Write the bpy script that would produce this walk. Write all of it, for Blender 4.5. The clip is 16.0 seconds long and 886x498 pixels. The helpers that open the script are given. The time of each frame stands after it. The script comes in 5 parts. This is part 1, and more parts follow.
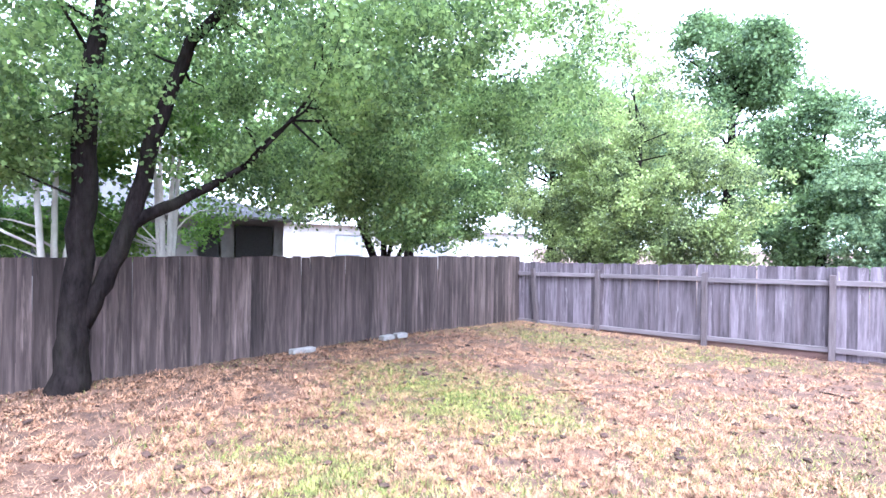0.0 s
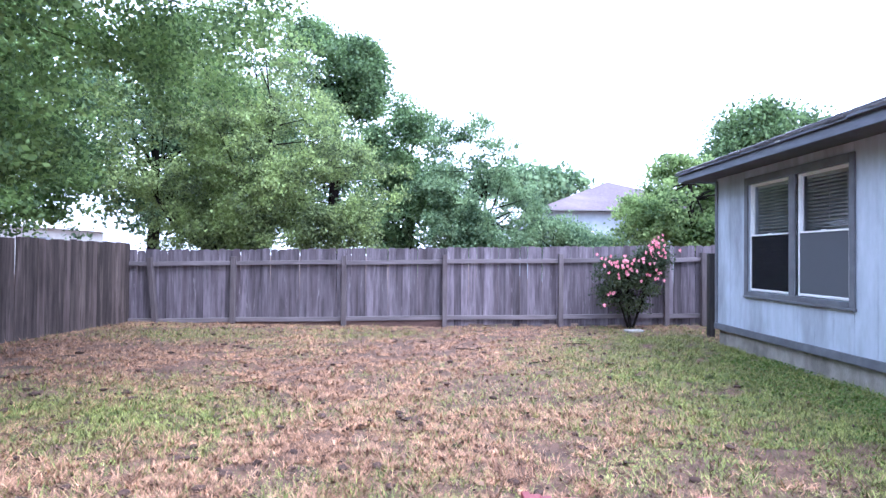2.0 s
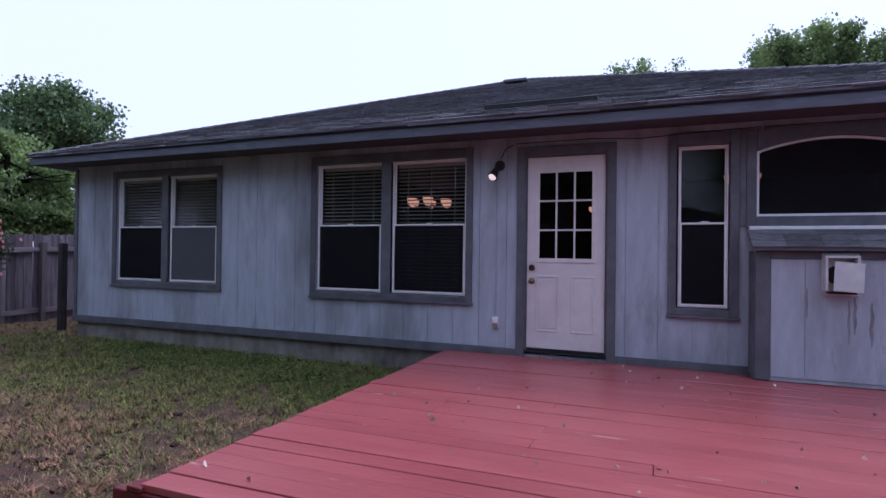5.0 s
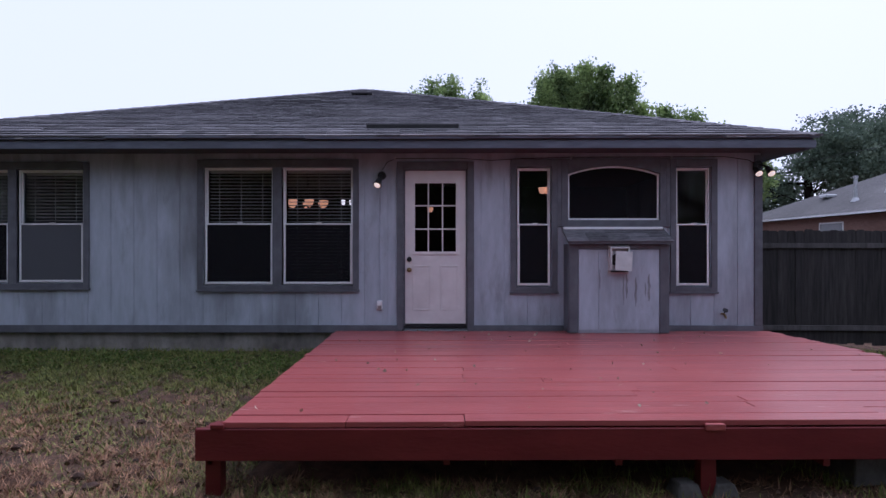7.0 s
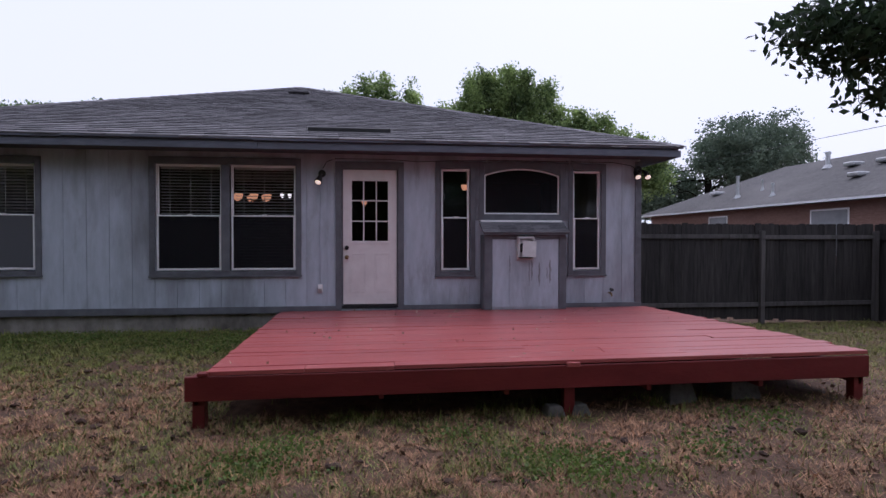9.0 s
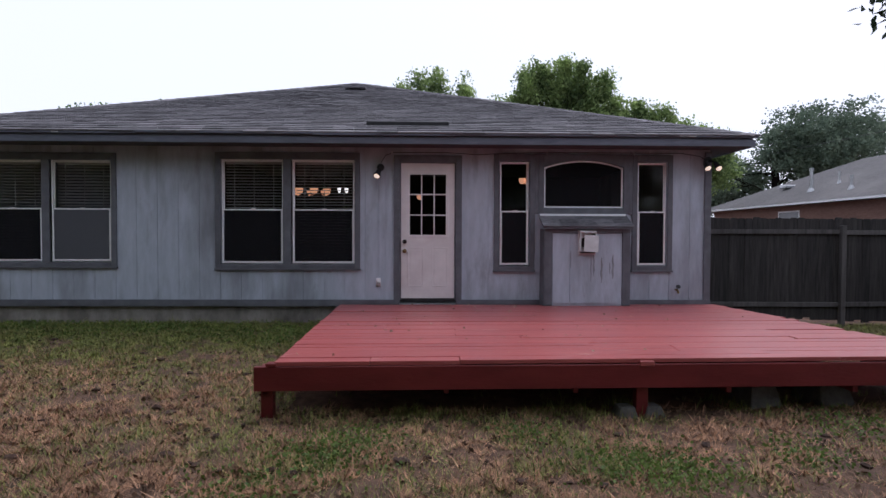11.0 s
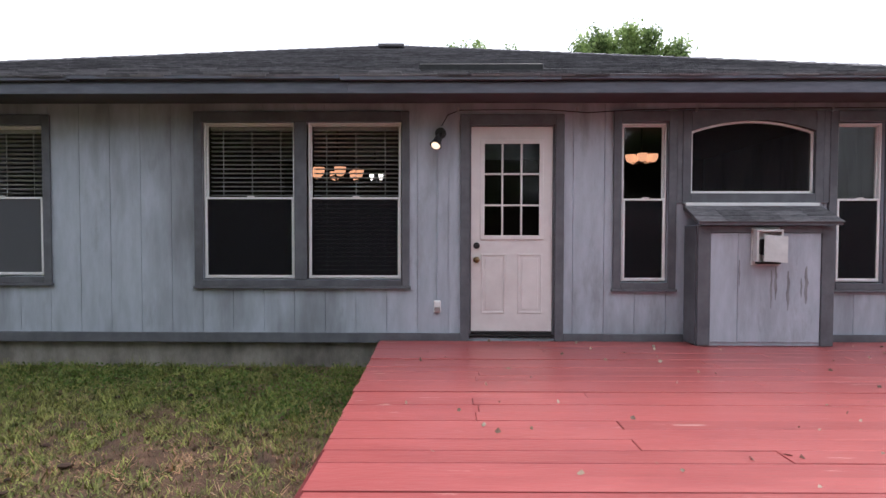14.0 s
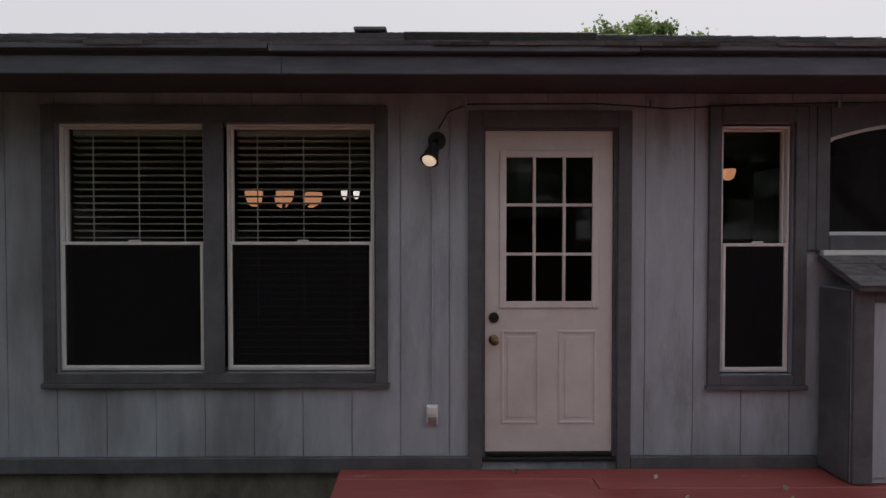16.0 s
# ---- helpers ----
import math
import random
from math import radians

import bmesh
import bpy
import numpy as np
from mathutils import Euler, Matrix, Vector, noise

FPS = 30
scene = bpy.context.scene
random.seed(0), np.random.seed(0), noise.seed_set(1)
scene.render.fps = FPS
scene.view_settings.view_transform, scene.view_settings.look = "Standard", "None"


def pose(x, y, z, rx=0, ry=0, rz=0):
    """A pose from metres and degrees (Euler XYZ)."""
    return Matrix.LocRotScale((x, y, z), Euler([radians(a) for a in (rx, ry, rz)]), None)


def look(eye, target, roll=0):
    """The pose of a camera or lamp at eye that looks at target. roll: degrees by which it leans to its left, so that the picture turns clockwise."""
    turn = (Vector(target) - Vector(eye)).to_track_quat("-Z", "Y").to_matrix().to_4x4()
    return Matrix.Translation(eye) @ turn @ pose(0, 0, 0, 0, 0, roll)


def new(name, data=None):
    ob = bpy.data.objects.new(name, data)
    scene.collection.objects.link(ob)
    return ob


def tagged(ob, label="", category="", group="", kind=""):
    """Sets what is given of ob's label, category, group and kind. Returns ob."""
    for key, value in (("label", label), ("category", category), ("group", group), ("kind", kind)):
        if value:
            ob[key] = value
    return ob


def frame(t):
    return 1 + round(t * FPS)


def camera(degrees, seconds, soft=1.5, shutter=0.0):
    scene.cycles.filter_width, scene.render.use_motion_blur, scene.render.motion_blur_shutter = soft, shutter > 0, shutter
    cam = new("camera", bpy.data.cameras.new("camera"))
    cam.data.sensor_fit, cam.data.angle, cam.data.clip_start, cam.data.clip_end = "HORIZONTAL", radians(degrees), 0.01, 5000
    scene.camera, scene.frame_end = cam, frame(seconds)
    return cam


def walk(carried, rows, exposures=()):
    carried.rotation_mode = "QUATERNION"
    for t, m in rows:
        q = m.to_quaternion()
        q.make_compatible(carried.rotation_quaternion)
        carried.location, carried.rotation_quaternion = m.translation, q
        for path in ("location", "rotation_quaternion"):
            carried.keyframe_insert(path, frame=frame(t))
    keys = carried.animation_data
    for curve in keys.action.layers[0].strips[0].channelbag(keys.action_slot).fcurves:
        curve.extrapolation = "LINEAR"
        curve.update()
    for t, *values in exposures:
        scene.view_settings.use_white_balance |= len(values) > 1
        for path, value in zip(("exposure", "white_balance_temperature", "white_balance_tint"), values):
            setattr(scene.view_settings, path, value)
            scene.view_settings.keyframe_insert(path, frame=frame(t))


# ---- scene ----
cam = camera(78.3, 16.0)
PATH = [
    (0, (0.264, 0.140, 1.812), (-1.079, 1.622, 1.803), 0.78),
    (0.5, (-0.080, 0.179, 1.805), (-1.187, 1.845, 1.802), 0.77),
    (1, (-0.371, 0.272, 1.780), (-1.097, 2.136, 1.782), 0.79),
    (1.5, (-0.633, 0.370, 1.711), (-1.009, 2.334, 1.711), 0.49),
    (2, (-1.085, 0.350, 1.400), (-1.069, 2.350, 1.428), 0.54),
    (2.5, (-1.269, 0.271, 1.383), (-0.827, 2.221, 1.410), 0.33),
    (3, (-1.303, 0.297, 1.387), (-0.456, 2.109, 1.410), -0.07),
    (3.5, (-1.450, 0.322, 1.385), (-0.258, 1.929, 1.412), 0.46),
    (4, (-1.816, 0.388, 1.410), (-0.333, 1.729, 1.435), 0.06),
    (4.5, (-2.103, 0.381, 1.414), (-0.403, 1.434, 1.432), 0.14),
    (5, (-2.400, 0.567, 1.401), (-0.541, 1.304, 1.420), 0.74),
    (5.2, (-2.552, 0.663, 1.406), (-0.641, 1.253, 1.423), 0.6),
    (7.3, (-4.031, 1.379, 1.406), (-2.031, 1.344, 1.405), 0.0),
    (7.5, (-4.161, 1.402, 1.396), (-2.163, 1.327, 1.394), -0.0),
    (8, (-4.504, 1.389, 1.387), (-2.511, 1.215, 1.377), -0.1),
    (8.2, (-4.618, 1.374, 1.39), (-2.629, 1.163, 1.379), -0.1),
    (10.3, (-5.059, 1.322, 1.365), (-3.074, 1.089, 1.318), 0.2),
    (10.5, (-4.99, 1.355, 1.357), (-2.999, 1.172, 1.311), 0.3),
    (11, (-4.811, 1.458, 1.357), (-2.813, 1.405, 1.309), 0.2),
    (11.5, (-4.572, 1.583, 1.358), (-2.577, 1.723, 1.306), 0.0),
    (12, (-4.171, 1.694, 1.367), (-2.18, 1.881, 1.308), 0.0),
    (12.5, (-3.7, 1.814, 1.351), (-1.709, 1.993, 1.29), 0.0),
    (13, (-3.159, 1.904, 1.342), (-1.163, 2.014, 1.281), 0.1),
    (13.5, (-2.592, 1.974, 1.376), (-0.595, 2.061, 1.314), 0.1),
    (14, (-2.054, 2.073, 1.389), (-0.055, 2.1, 1.332), 0.1),
    (14.5, (-1.477, 2.099, 1.325), (0.523, 2.121, 1.294), 0.1),
    (15, (-0.931, 2.174, 1.367), (1.069, 2.168, 1.347), 0.1),
    (15.5, (-0.504, 2.185, 1.488), (1.496, 2.172, 1.458), -0.0),
    (16, (-0.08, 2.158, 1.765), (1.92, 2.143, 1.726), 0.0),
]
EXPOSURES = [(0, 2.8, 5150, 19), (0.5, 2.7, 5100, 19), (1, 2.5, 5050, 20), (1.5, 2.25, 4950, 19), (2, 1.95, 4950, 20), (2.5, 1.6, 5000, 24), (3, 1.25, 4950, 23), (3.5, 0.7, 4900, 20), (4, 0.35, 4900, 20),
             (5, -0.05, 5150, 29), (7.5, -0.18, 5450, 26), (8, -0.2, 5550, 26), (10.5, -0.08, 5900, 20), (11, -0.05, 5900, 19), (12.5, 0.18, 6000, 17), (13.5, 0.5, 6200, 15), (14, 0.72, 6200, 14), (14.5, 1.02, 6200, 14),
             (15, 1.25, 6200, 15), (15.4, 0.75, 6300, 14), (15.7, 0.15, 6400, 14), (16, -0.6, 6700, 14)]
walk(cam, [(t, look(eye, target, roll)) for t, eye, target, roll in PATH], EXPOSURES)

# ---- light: a bright overcast sky ----
world = bpy.data.worlds.new("overcast")
scene.world = world
world.use_nodes = True
wn, wl = world.node_tree.nodes, world.node_tree.links
sky = wn.new("ShaderNodeTexSky")
sky.sky_type, sky.sun_disc = "NISHITA", False
sky.sun_elevation, sky.sun_rotation = radians(59), radians(127)
sky.air_density, sky.dust_density, sky.ozone_density = 1.0, 6.0, 1.0
cloud = wn.new("ShaderNodeMix")
cloud.data_type = "RGBA"
cloud.inputs[0].default_value = 0.85
cloud.inputs[7].default_value = (8.6, 8.9, 9.3, 1)
wl.new(sky.outputs[0], cloud.inputs[6])
wl.new(cloud.outputs[2], wn["Background"].inputs["Color"])
wn["Background"].inputs["Strength"].default_value = 0.13
sun_data = bpy.data.lights.new("sun", "SUN")
sun_data.energy, sun_data.angle, sun_data.color = 1.5, radians(35), (1.0, 0.97, 0.92)
sun = new("sun", sun_data)
sun.matrix_world = look((8, -6, 17), (0, 0, 0))


# ---- materials ----
def surface(name, dark, light, scale=8.0, stretch=(1, 1, 1), rough=0.7, bump=0.25, stain=None, stain_scale=0.7,
            stain_amount=0.5, vary=0.0, islands=False, metallic=0.0, fine=60.0, spec=0.35, lift=0.01, chips=None):
    """Procedural paint, wood, stone or earth: grain between two colours, stains over it, a shift for each piece."""
    m = bpy.data.materials.new(name)
    m.use_nodes = True
    n, l = m.node_tree.nodes, m.node_tree.links
    b = n["Principled BSDF"]
    b.inputs["Roughness"].default_value = rough
    b.inputs["Metallic"].default_value = metallic
    b.inputs["Specular IOR Level"].default_value = spec
    geo = n.new("ShaderNodeNewGeometry")
    info = n.new("ShaderNodeObjectInfo")
    mp = n.new("ShaderNodeMapping")
    mp.inputs["Scale"].default_value = stretch
    place = geo.outputs["Position"]
    if vary and not islands:
        off = n.new("ShaderNodeVectorMath")
        off.operation = "MULTIPLY_ADD"
        off.inputs[1].default_value = (7, 5, 9)
        l.new(info.outputs["Random"], off.inputs[0])
        l.new(place, off.inputs[2])
        place = off.outputs[0]
    l.new(place, mp.inputs["Vector"])
    grain = n.new("ShaderNodeTexNoise")
    grain.inputs["Scale"].default_value = scale
    grain.inputs["Detail"].default_value = 6
    grain.inputs["Roughness"].default_value = 0.65
    l.new(mp.outputs[0], grain.inputs["Vector"])
    ramp = n.new("ShaderNodeValToRGB")
    ramp.color_ramp.elements[0].position, ramp.color_ramp.elements[1].position = 0.33, 0.68
    ramp.color_ramp.elements[0].color, ramp.color_ramp.elements[1].color = (*dark, 1), (*light, 1)
    l.new(grain.outputs[0], ramp.inputs[0])
    colour = ramp.outputs[0]
    if stain:
        big = n.new("ShaderNodeTexNoise")
        big.inputs["Scale"].default_value = stain_scale
        big.inputs["Detail"].default_value = 5
        big.inputs["Roughness"].default_value = 0.6
        l.new(mp.outputs[0], big.inputs["Vector"])
        edge = n.new("ShaderNodeMapRange")
        edge.inputs["From Min"].default_value, edge.inputs["From Max"].default_value = 0.48, 0.72
        edge.inputs["To Max"].default_value = stain_amount
        l.new(big.outputs[0], edge.inputs["Value"])
        mix = n.new("ShaderNodeMix")
        mix.data_type = "RGBA"
        mix.inputs[7].default_value = (*stain, 1)
        l.new(edge.outputs[0], mix.inputs[0])
        l.new(colour, mix.inputs[6])
        colour = mix.outputs[2]
    if chips:
        chip_colour, chip_scale, chip_stretch, lo, hi = chips
        cm = n.new("ShaderNodeMapping")
        cm.inputs["Scale"].default_value = chip_stretch
        l.new(geo.outputs["Position"], cm.inputs["Vector"])
        cn = n.new("ShaderNodeTexNoise")
        cn.inputs["Scale"].default_value = chip_scale
        cn.inputs["Detail"].default_value = 8
        cn.inputs["Roughness"].default_value = 0.7
        l.new(cm.outputs[0], cn.inputs["Vector"])
        ce = n.new("ShaderNodeMapRange")
        ce.inputs["From Min"].default_value, ce.inputs["From Max"].default_value = lo, hi
        l.new(cn.outputs[0], ce.inputs["Value"])
        cx = n.new("ShaderNodeMix")
        cx.data_type = "RGBA"
        cx.inputs[7].default_value = (*chip_colour, 1)
        l.new(ce.outputs[0], cx.inputs[0])
        l.new(colour, cx.inputs[6])
        colour = cx.outputs[2]
    if vary:
        hsv = n.new("ShaderNodeHueSaturation")
        mr = n.new("ShaderNodeMapRange")
        mr.inputs["To Min"].default_value, mr.inputs["To Max"].default_value = 1 - vary, 1 + vary
        l.new(geo.outputs["Random Per Island"] if islands else info.outputs["Random"], mr.inputs["Value"])
        l.new(mr.outputs[0], hsv.inputs["Value"])
        l.new(colour, hsv.inputs["Color"])
        colour = hsv.outputs[0]
    l.new(colour, b.inputs["Base Color"])
    if bump:
        fn = n.new("ShaderNodeTexNoise")
        fn.inputs["Scale"].default_value = fine
        fn.inputs["Detail"].default_value = 4
        l.new(mp.outputs[0], fn.inputs["Vector"])
        bp = n.new("ShaderNodeBump")
        bp.inputs["Strength"].default_value, bp.inputs["Distance"].default_value = bump, lift
        l.new(fn.outputs[0], bp.inputs["Height"])
        l.new(bp.outputs[0], b.inputs["Normal"])
    return m


def leaf_material(name, dark, light, through_colour=0.45):
    m = bpy.data.materials.new(name)
    m.use_nodes = True
    n, l = m.node_tree.nodes, m.node_tree.links
    b = n["Principled BSDF"]
    b.inputs["Roughness"].default_value = 0.55
    b.inputs["Specular IOR Level"].default_value = 0.3
    geo = n.new("ShaderNodeNewGeometry")
    # broad noise darkens whole clumps: crown self-shadow put into the leaf colour
    noise_node = n.new("ShaderNodeTexNoise")
    noise_node.inputs["Scale"].default_value = 1.3
    noise_node.inputs["Detail"].default_value = 3
    l.new(geo.outputs["Position"], noise_node.inputs["Vector"])
    add = n.new("ShaderNodeMath")
    add.operation = "MULTIPLY_ADD"
    add.inputs[1].default_value = 0.75
    l.new(geo.outputs["Random Per Island"], add.inputs[0])
    half = n.new("ShaderNodeMath")
    half.operation = "MULTIPLY_ADD"
    half.inputs[1].default_value, half.inputs[2].default_value = 2.0, -0.95
    l.new(noise_node.outputs[0], half.inputs[0])
    l.new(half.outputs[0], add.inputs[2])
    ramp = n.new("ShaderNodeValToRGB")
    ramp.color_ramp.elements[0].color, ramp.color_ramp.elements[1].color = (*dark, 1), (*light, 1)
    l.new(add.outputs[0], ramp.inputs[0])
    l.new(ramp.outputs[0], b.inputs["Base Color"])
    tr = n.new("ShaderNodeBsdfTranslucent")
    l.new(ramp.outputs[0], tr.inputs["Color"])
    mix = n.new("ShaderNodeMixShader")
    mix.inputs[0].default_value = through_colour
    l.new(b.outputs[0], mix.inputs[1])
    l.new(tr.outputs[0], mix.inputs[2])
    l.new(mix.outputs[0], n["Material Output"].inputs["Surface"])
    return m


def glass_material(name, tint, gloss):
    m = bpy.data.materials.new(name)
    m.use_nodes = True
    n, l = m.node_tree.nodes, m.node_tree.links
    n.remove(n["Principled BSDF"])
    tp = n.new("ShaderNodeBsdfTransparent")
    tp.inputs["Color"].default_value = (*tint, 1)
    gl = n.new("ShaderNodeBsdfGlossy")
    gl.inputs["Roughness"].default_value = 0.02
    lw = n.new("ShaderNodeLayerWeight")
    lw.inputs["Blend"].default_value = 0.5
    power = n.new("ShaderNodeMath")
    power.operation = "POWER"
    power.inputs[1].default_value = 5.0
    l.new(lw.outputs["Facing"], power.inputs[0])
    fr = n.new("ShaderNodeMath")
    fr.operation = "MULTIPLY_ADD"
    fr.inputs[1].default_value, fr.inputs[2].default_value = 0.7, gloss
    l.new(power.outputs[0], fr.inputs[0])
    mix = n.new("ShaderNodeMixShader")
    l.new(fr.outputs[0], mix.inputs[0])
    l.new(tp.outputs[0], mix.inputs[1])
    l.new(gl.outputs[0], mix.inputs[2])
    l.new(mix.outputs[0], n["Material Output"].inputs["Surface"])
    return m


def screen_material(name, colour, seen_through):
    """Woven insect screen: dull threads with gaps."""
    m = bpy.data.materials.new(name)
    m.use_nodes = True
    n, l = m.node_tree.nodes, m.node_tree.links
    b = n["Principled BSDF"]
    b.inputs["Base Color"].default_value = (*colour, 1)
    b.inputs["Roughness"].default_value = 0.8
    b.inputs["Specular IOR Level"].default_value = 0.0
    tp = n.new("ShaderNodeBsdfTransparent")
    mix = n.new("ShaderNodeMixShader")
    mix.inputs[0].default_value = seen_through
    l.new(b.outputs[0], mix.inputs[1])
    l.new(tp.outputs[0], mix.inputs[2])
    l.new(mix.outputs[0], n["Material Output"].inputs["Surface"])
    return m


def glow(name, colour, strength):
    m = bpy.data.materials.new(name)
    m.use_nodes = True
    b = m.node_tree.nodes["Principled BSDF"]
    b.inputs["Base Color"].default_value = (*colour, 1)
    b.inputs["Emission Color"].default_value = (*colour, 1)
    b.inputs["Emission Strength"].default_value = strength
    return m


SIDING = surface("siding_paint", (0.37, 0.412, 0.475), (0.465, 0.515, 0.59), 5, (2, 2, 0.5), 0.75, 0.3, (0.19, 0.20, 0.22), 0.8, 0.9, fine=60, chips=((0.17, 0.172, 0.18), 1.3, (2.0, 2.0, 0.6), 0.55, 0.85))
TRIM = surface("trim_paint", (0.100, 0.105, 0.120), (0.150, 0.157, 0.176), 6, (1, 1, 1), 0.65, 0.2, (0.07, 0.07, 0.08), 2.0, 0.5, 0.04)
FASCIA = surface("fascia_paint", (0.095, 0.108, 0.14), (0.15, 0.165, 0.205), 9, (1, 0.5, 3), 0.55, 0.15, (0.08, 0.085, 0.10), 2.5, 0.5)
PEELED = surface("peeled_paint_edge", (0.22, 0.23, 0.24), (0.55, 0.56, 0.56), 7, (1, 1, 1), 0.7, 0.3)
# soffit colour lowered to deepen the shade under the eaves
SOFFIT = surface("soffit_paint_shaded", (0.066, 0.072, 0.086), (0.10, 0.107, 0.122), 3, (1, 1, 1), 0.8, 0.15, (0.11, 0.09, 0.09), 1.2, 0.5)
CONCRETE = surface("foundation_concrete", (0.22, 0.205, 0.185), (0.38, 0.35, 0.315), 6, (1, 1, 0.6), 0.9, 0.5, (0.07, 0.062, 0.055), 1.6, 0.85)
BLOCK = surface("concrete_block", (0.22, 0.21, 0.20), (0.36, 0.345, 0.32), 14, (1, 1, 1), 0.9, 0.6, (0.2, 0.19, 0.17), 4, 0.5)
# darker copy of BLOCK: the deck's shadow is in the colour
PIER = surface("shaded_concrete_block", (0.085, 0.08, 0.075), (0.15, 0.142, 0.132), 14, (1, 1, 1), 0.9, 0.6, (0.06, 0.055, 0.05), 4, 0.5)
WHITE = surface("white_vinyl", (0.80, 0.81, 0.82), (0.87, 0.88, 0.89), 8, (1, 1, 1), 0.4, 0.05)
DOOR = surface("white_door_paint", (0.72, 0.685, 0.685), (0.79, 0.755, 0.755), 5, (1, 1, 1), 0.4, 0.05, (0.58, 0.53, 0.53), 2.2, 0.5)
DECK = surface("red_deck_paint", (0.345, 0.076, 0.075), (0.44, 0.110, 0.104), 5, (1, 0.25, 1), 0.32, 0.25, (0.27, 0.05, 0.05), 1.5, 0.5, 0.05, fine=45, spec=0.62, chips=((0.62, 0.36, 0.32), 3.0, (5, 0.6, 1), 0.635, 0.69))
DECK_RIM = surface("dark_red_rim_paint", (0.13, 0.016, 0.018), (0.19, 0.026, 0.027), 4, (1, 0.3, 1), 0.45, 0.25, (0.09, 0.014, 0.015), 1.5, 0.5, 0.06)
SHINGLE = surface("asphalt_shingle", (0.072, 0.070, 0.078), (0.185, 0.178, 0.190), 26, (1, 0.35, 1), 0.9, 0.9, (0.30, 0.285, 0.30), 0.42, 0.6, 0.28, fine=220)
SHINGLE_ISLES = surface("asphalt_shingle_field", (0.072, 0.070, 0.078), (0.185, 0.178, 0.190), 26, (1, 0.35, 1), 0.9, 0.9, (0.30, 0.285, 0.30), 0.42, 0.6, 0.28, islands=True, fine=220)
DARK_METAL = surface("dark_metal", (0.012, 0.012, 0.013), (0.03, 0.03, 0.032), 20, (1, 1, 1), 0.5, 0.1)
GALV = surface("galvanised_metal", (0.35, 0.36, 0.37), (0.52, 0.53, 0.54), 18, (1, 1, 1), 0.4, 0.1, metallic=0.8)
BRASS = surface("aged_brass", (0.18, 0.12, 0.06), (0.34, 0.24, 0.12), 12, (1, 1, 1), 0.35, 0.05, metallic=0.9)
# weathered brown wood, darkened overall for the shade of the oak
FENCE_L = surface("weathered_fence_brown_shaded", (0.030, 0.022, 0.020), (0.115, 0.086, 0.078), 4.5, (3, 3, 0.22), 0.9, 0.6, (0.018, 0.013, 0.012), 1.0, 0.85, 0.42, fine=40, chips=((0.20, 0.155, 0.135), 1.8, (4.5, 4.5, 0.30), 0.53, 0.72))
FENCE_B = surface("weathered_fence_grey", (0.070, 0.057, 0.066), (0.21, 0.178, 0.200), 4.2, (3.6, 3.6, 0.30), 0.9, 0.6, (0.042, 0.030, 0.032), 0.8, 0.9, 0.34, fine=45, chips=((0.30, 0.27, 0.285), 4.0, (5, 5, 0.5), 0.60, 0.72))
# much darker than the brown and grey fence colours
FENCE_R = surface("dark_board_fence", (0.017, 0.0155, 0.0155), (0.052, 0.047, 0.044), 4.5, (4, 4, 0.35), 0.9, 0.5, (0.015, 0.014, 0.015), 1.2, 0.6, 0.22, fine=30)
# rail wood lightened beyond the posts to carry the light on the rail tops
RAIL_B = surface("fence_rail_wood_lit", (0.13, 0.11, 0.115), (0.22, 0.19, 0.195), 5, (0.4, 4, 4), 0.9, 0.4, (0.09, 0.07, 0.072), 1.2, 0.6, 0.15)
KICK = surface("red_brown_kickboard", (0.075, 0.042, 0.036), (0.14, 0.085, 0.072), 5, (0.5, 4, 4), 0.9, 0.4, (0.05, 0.03, 0.028), 1.5, 0.6, 0.15)
POST_R = surface("dark_fence_post", (0.06, 0.056, 0.054), (0.11, 0.10, 0.097), 5, (4, 4, 0.4), 0.9, 0.4, (0.04, 0.037, 0.036), 1.2, 0.6, 0.12)
POST_B = surface("fence_post_wood", (0.085, 0.068, 0.070), (0.155, 0.13, 0.133), 5, (4, 4, 0.4), 0.9, 0.4, (0.08, 0.06, 0.06), 1.2, 0.6, 0.12)
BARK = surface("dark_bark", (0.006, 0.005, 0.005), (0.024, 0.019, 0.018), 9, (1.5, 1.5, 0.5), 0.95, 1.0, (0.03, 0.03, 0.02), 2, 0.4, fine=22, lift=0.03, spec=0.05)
BARK_PALE = surface("pale_smooth_bark", (0.45, 0.41, 0.37), (0.68, 0.64, 0.58), 6, (1, 1, 0.6), 0.8, 0.3, (0.3, 0.26, 0.22), 3, 0.5)
GLASS = glass_material("window_glass", (0.92, 0.93, 0.93), 0.018)
SCREEN_DARK = screen_material("dark_solar_screen", (0.022, 0.022, 0.025), 0.42)
SCREEN_GREY = screen_material("grey_solar_screen", (0.11, 0.115, 0.128), 0.10)
SLAT = surface("blind_slat", (0.40, 0.40, 0.405), (0.50, 0.50, 0.50), 10, (1, 1, 1), 0.5, 0.0)
# near-black so the rooms look unlit, whatever their paint
ROOM = surface("unlit_room_dark", (0.025, 0.023, 0.021), (0.035, 0.032, 0.029), 3, (1, 1, 1), 0.9, 0.05)
LAMP_WARM = glow("warm_glass_globe", (1.0, 0.47, 0.25), 0.65)
LAMP_WHITE = glow("white_bulb", (1.0, 0.93, 0.85), 1.5)
LAMP_PORCH = glow("lit_flood_bulb", (1.0, 0.78, 0.58), 0.75)
PAPER = surface("white_vent_plastic", (0.5, 0.5, 0.5), (0.62, 0.62, 0.62), 8, (1, 1, 1), 0.6, 0.05)


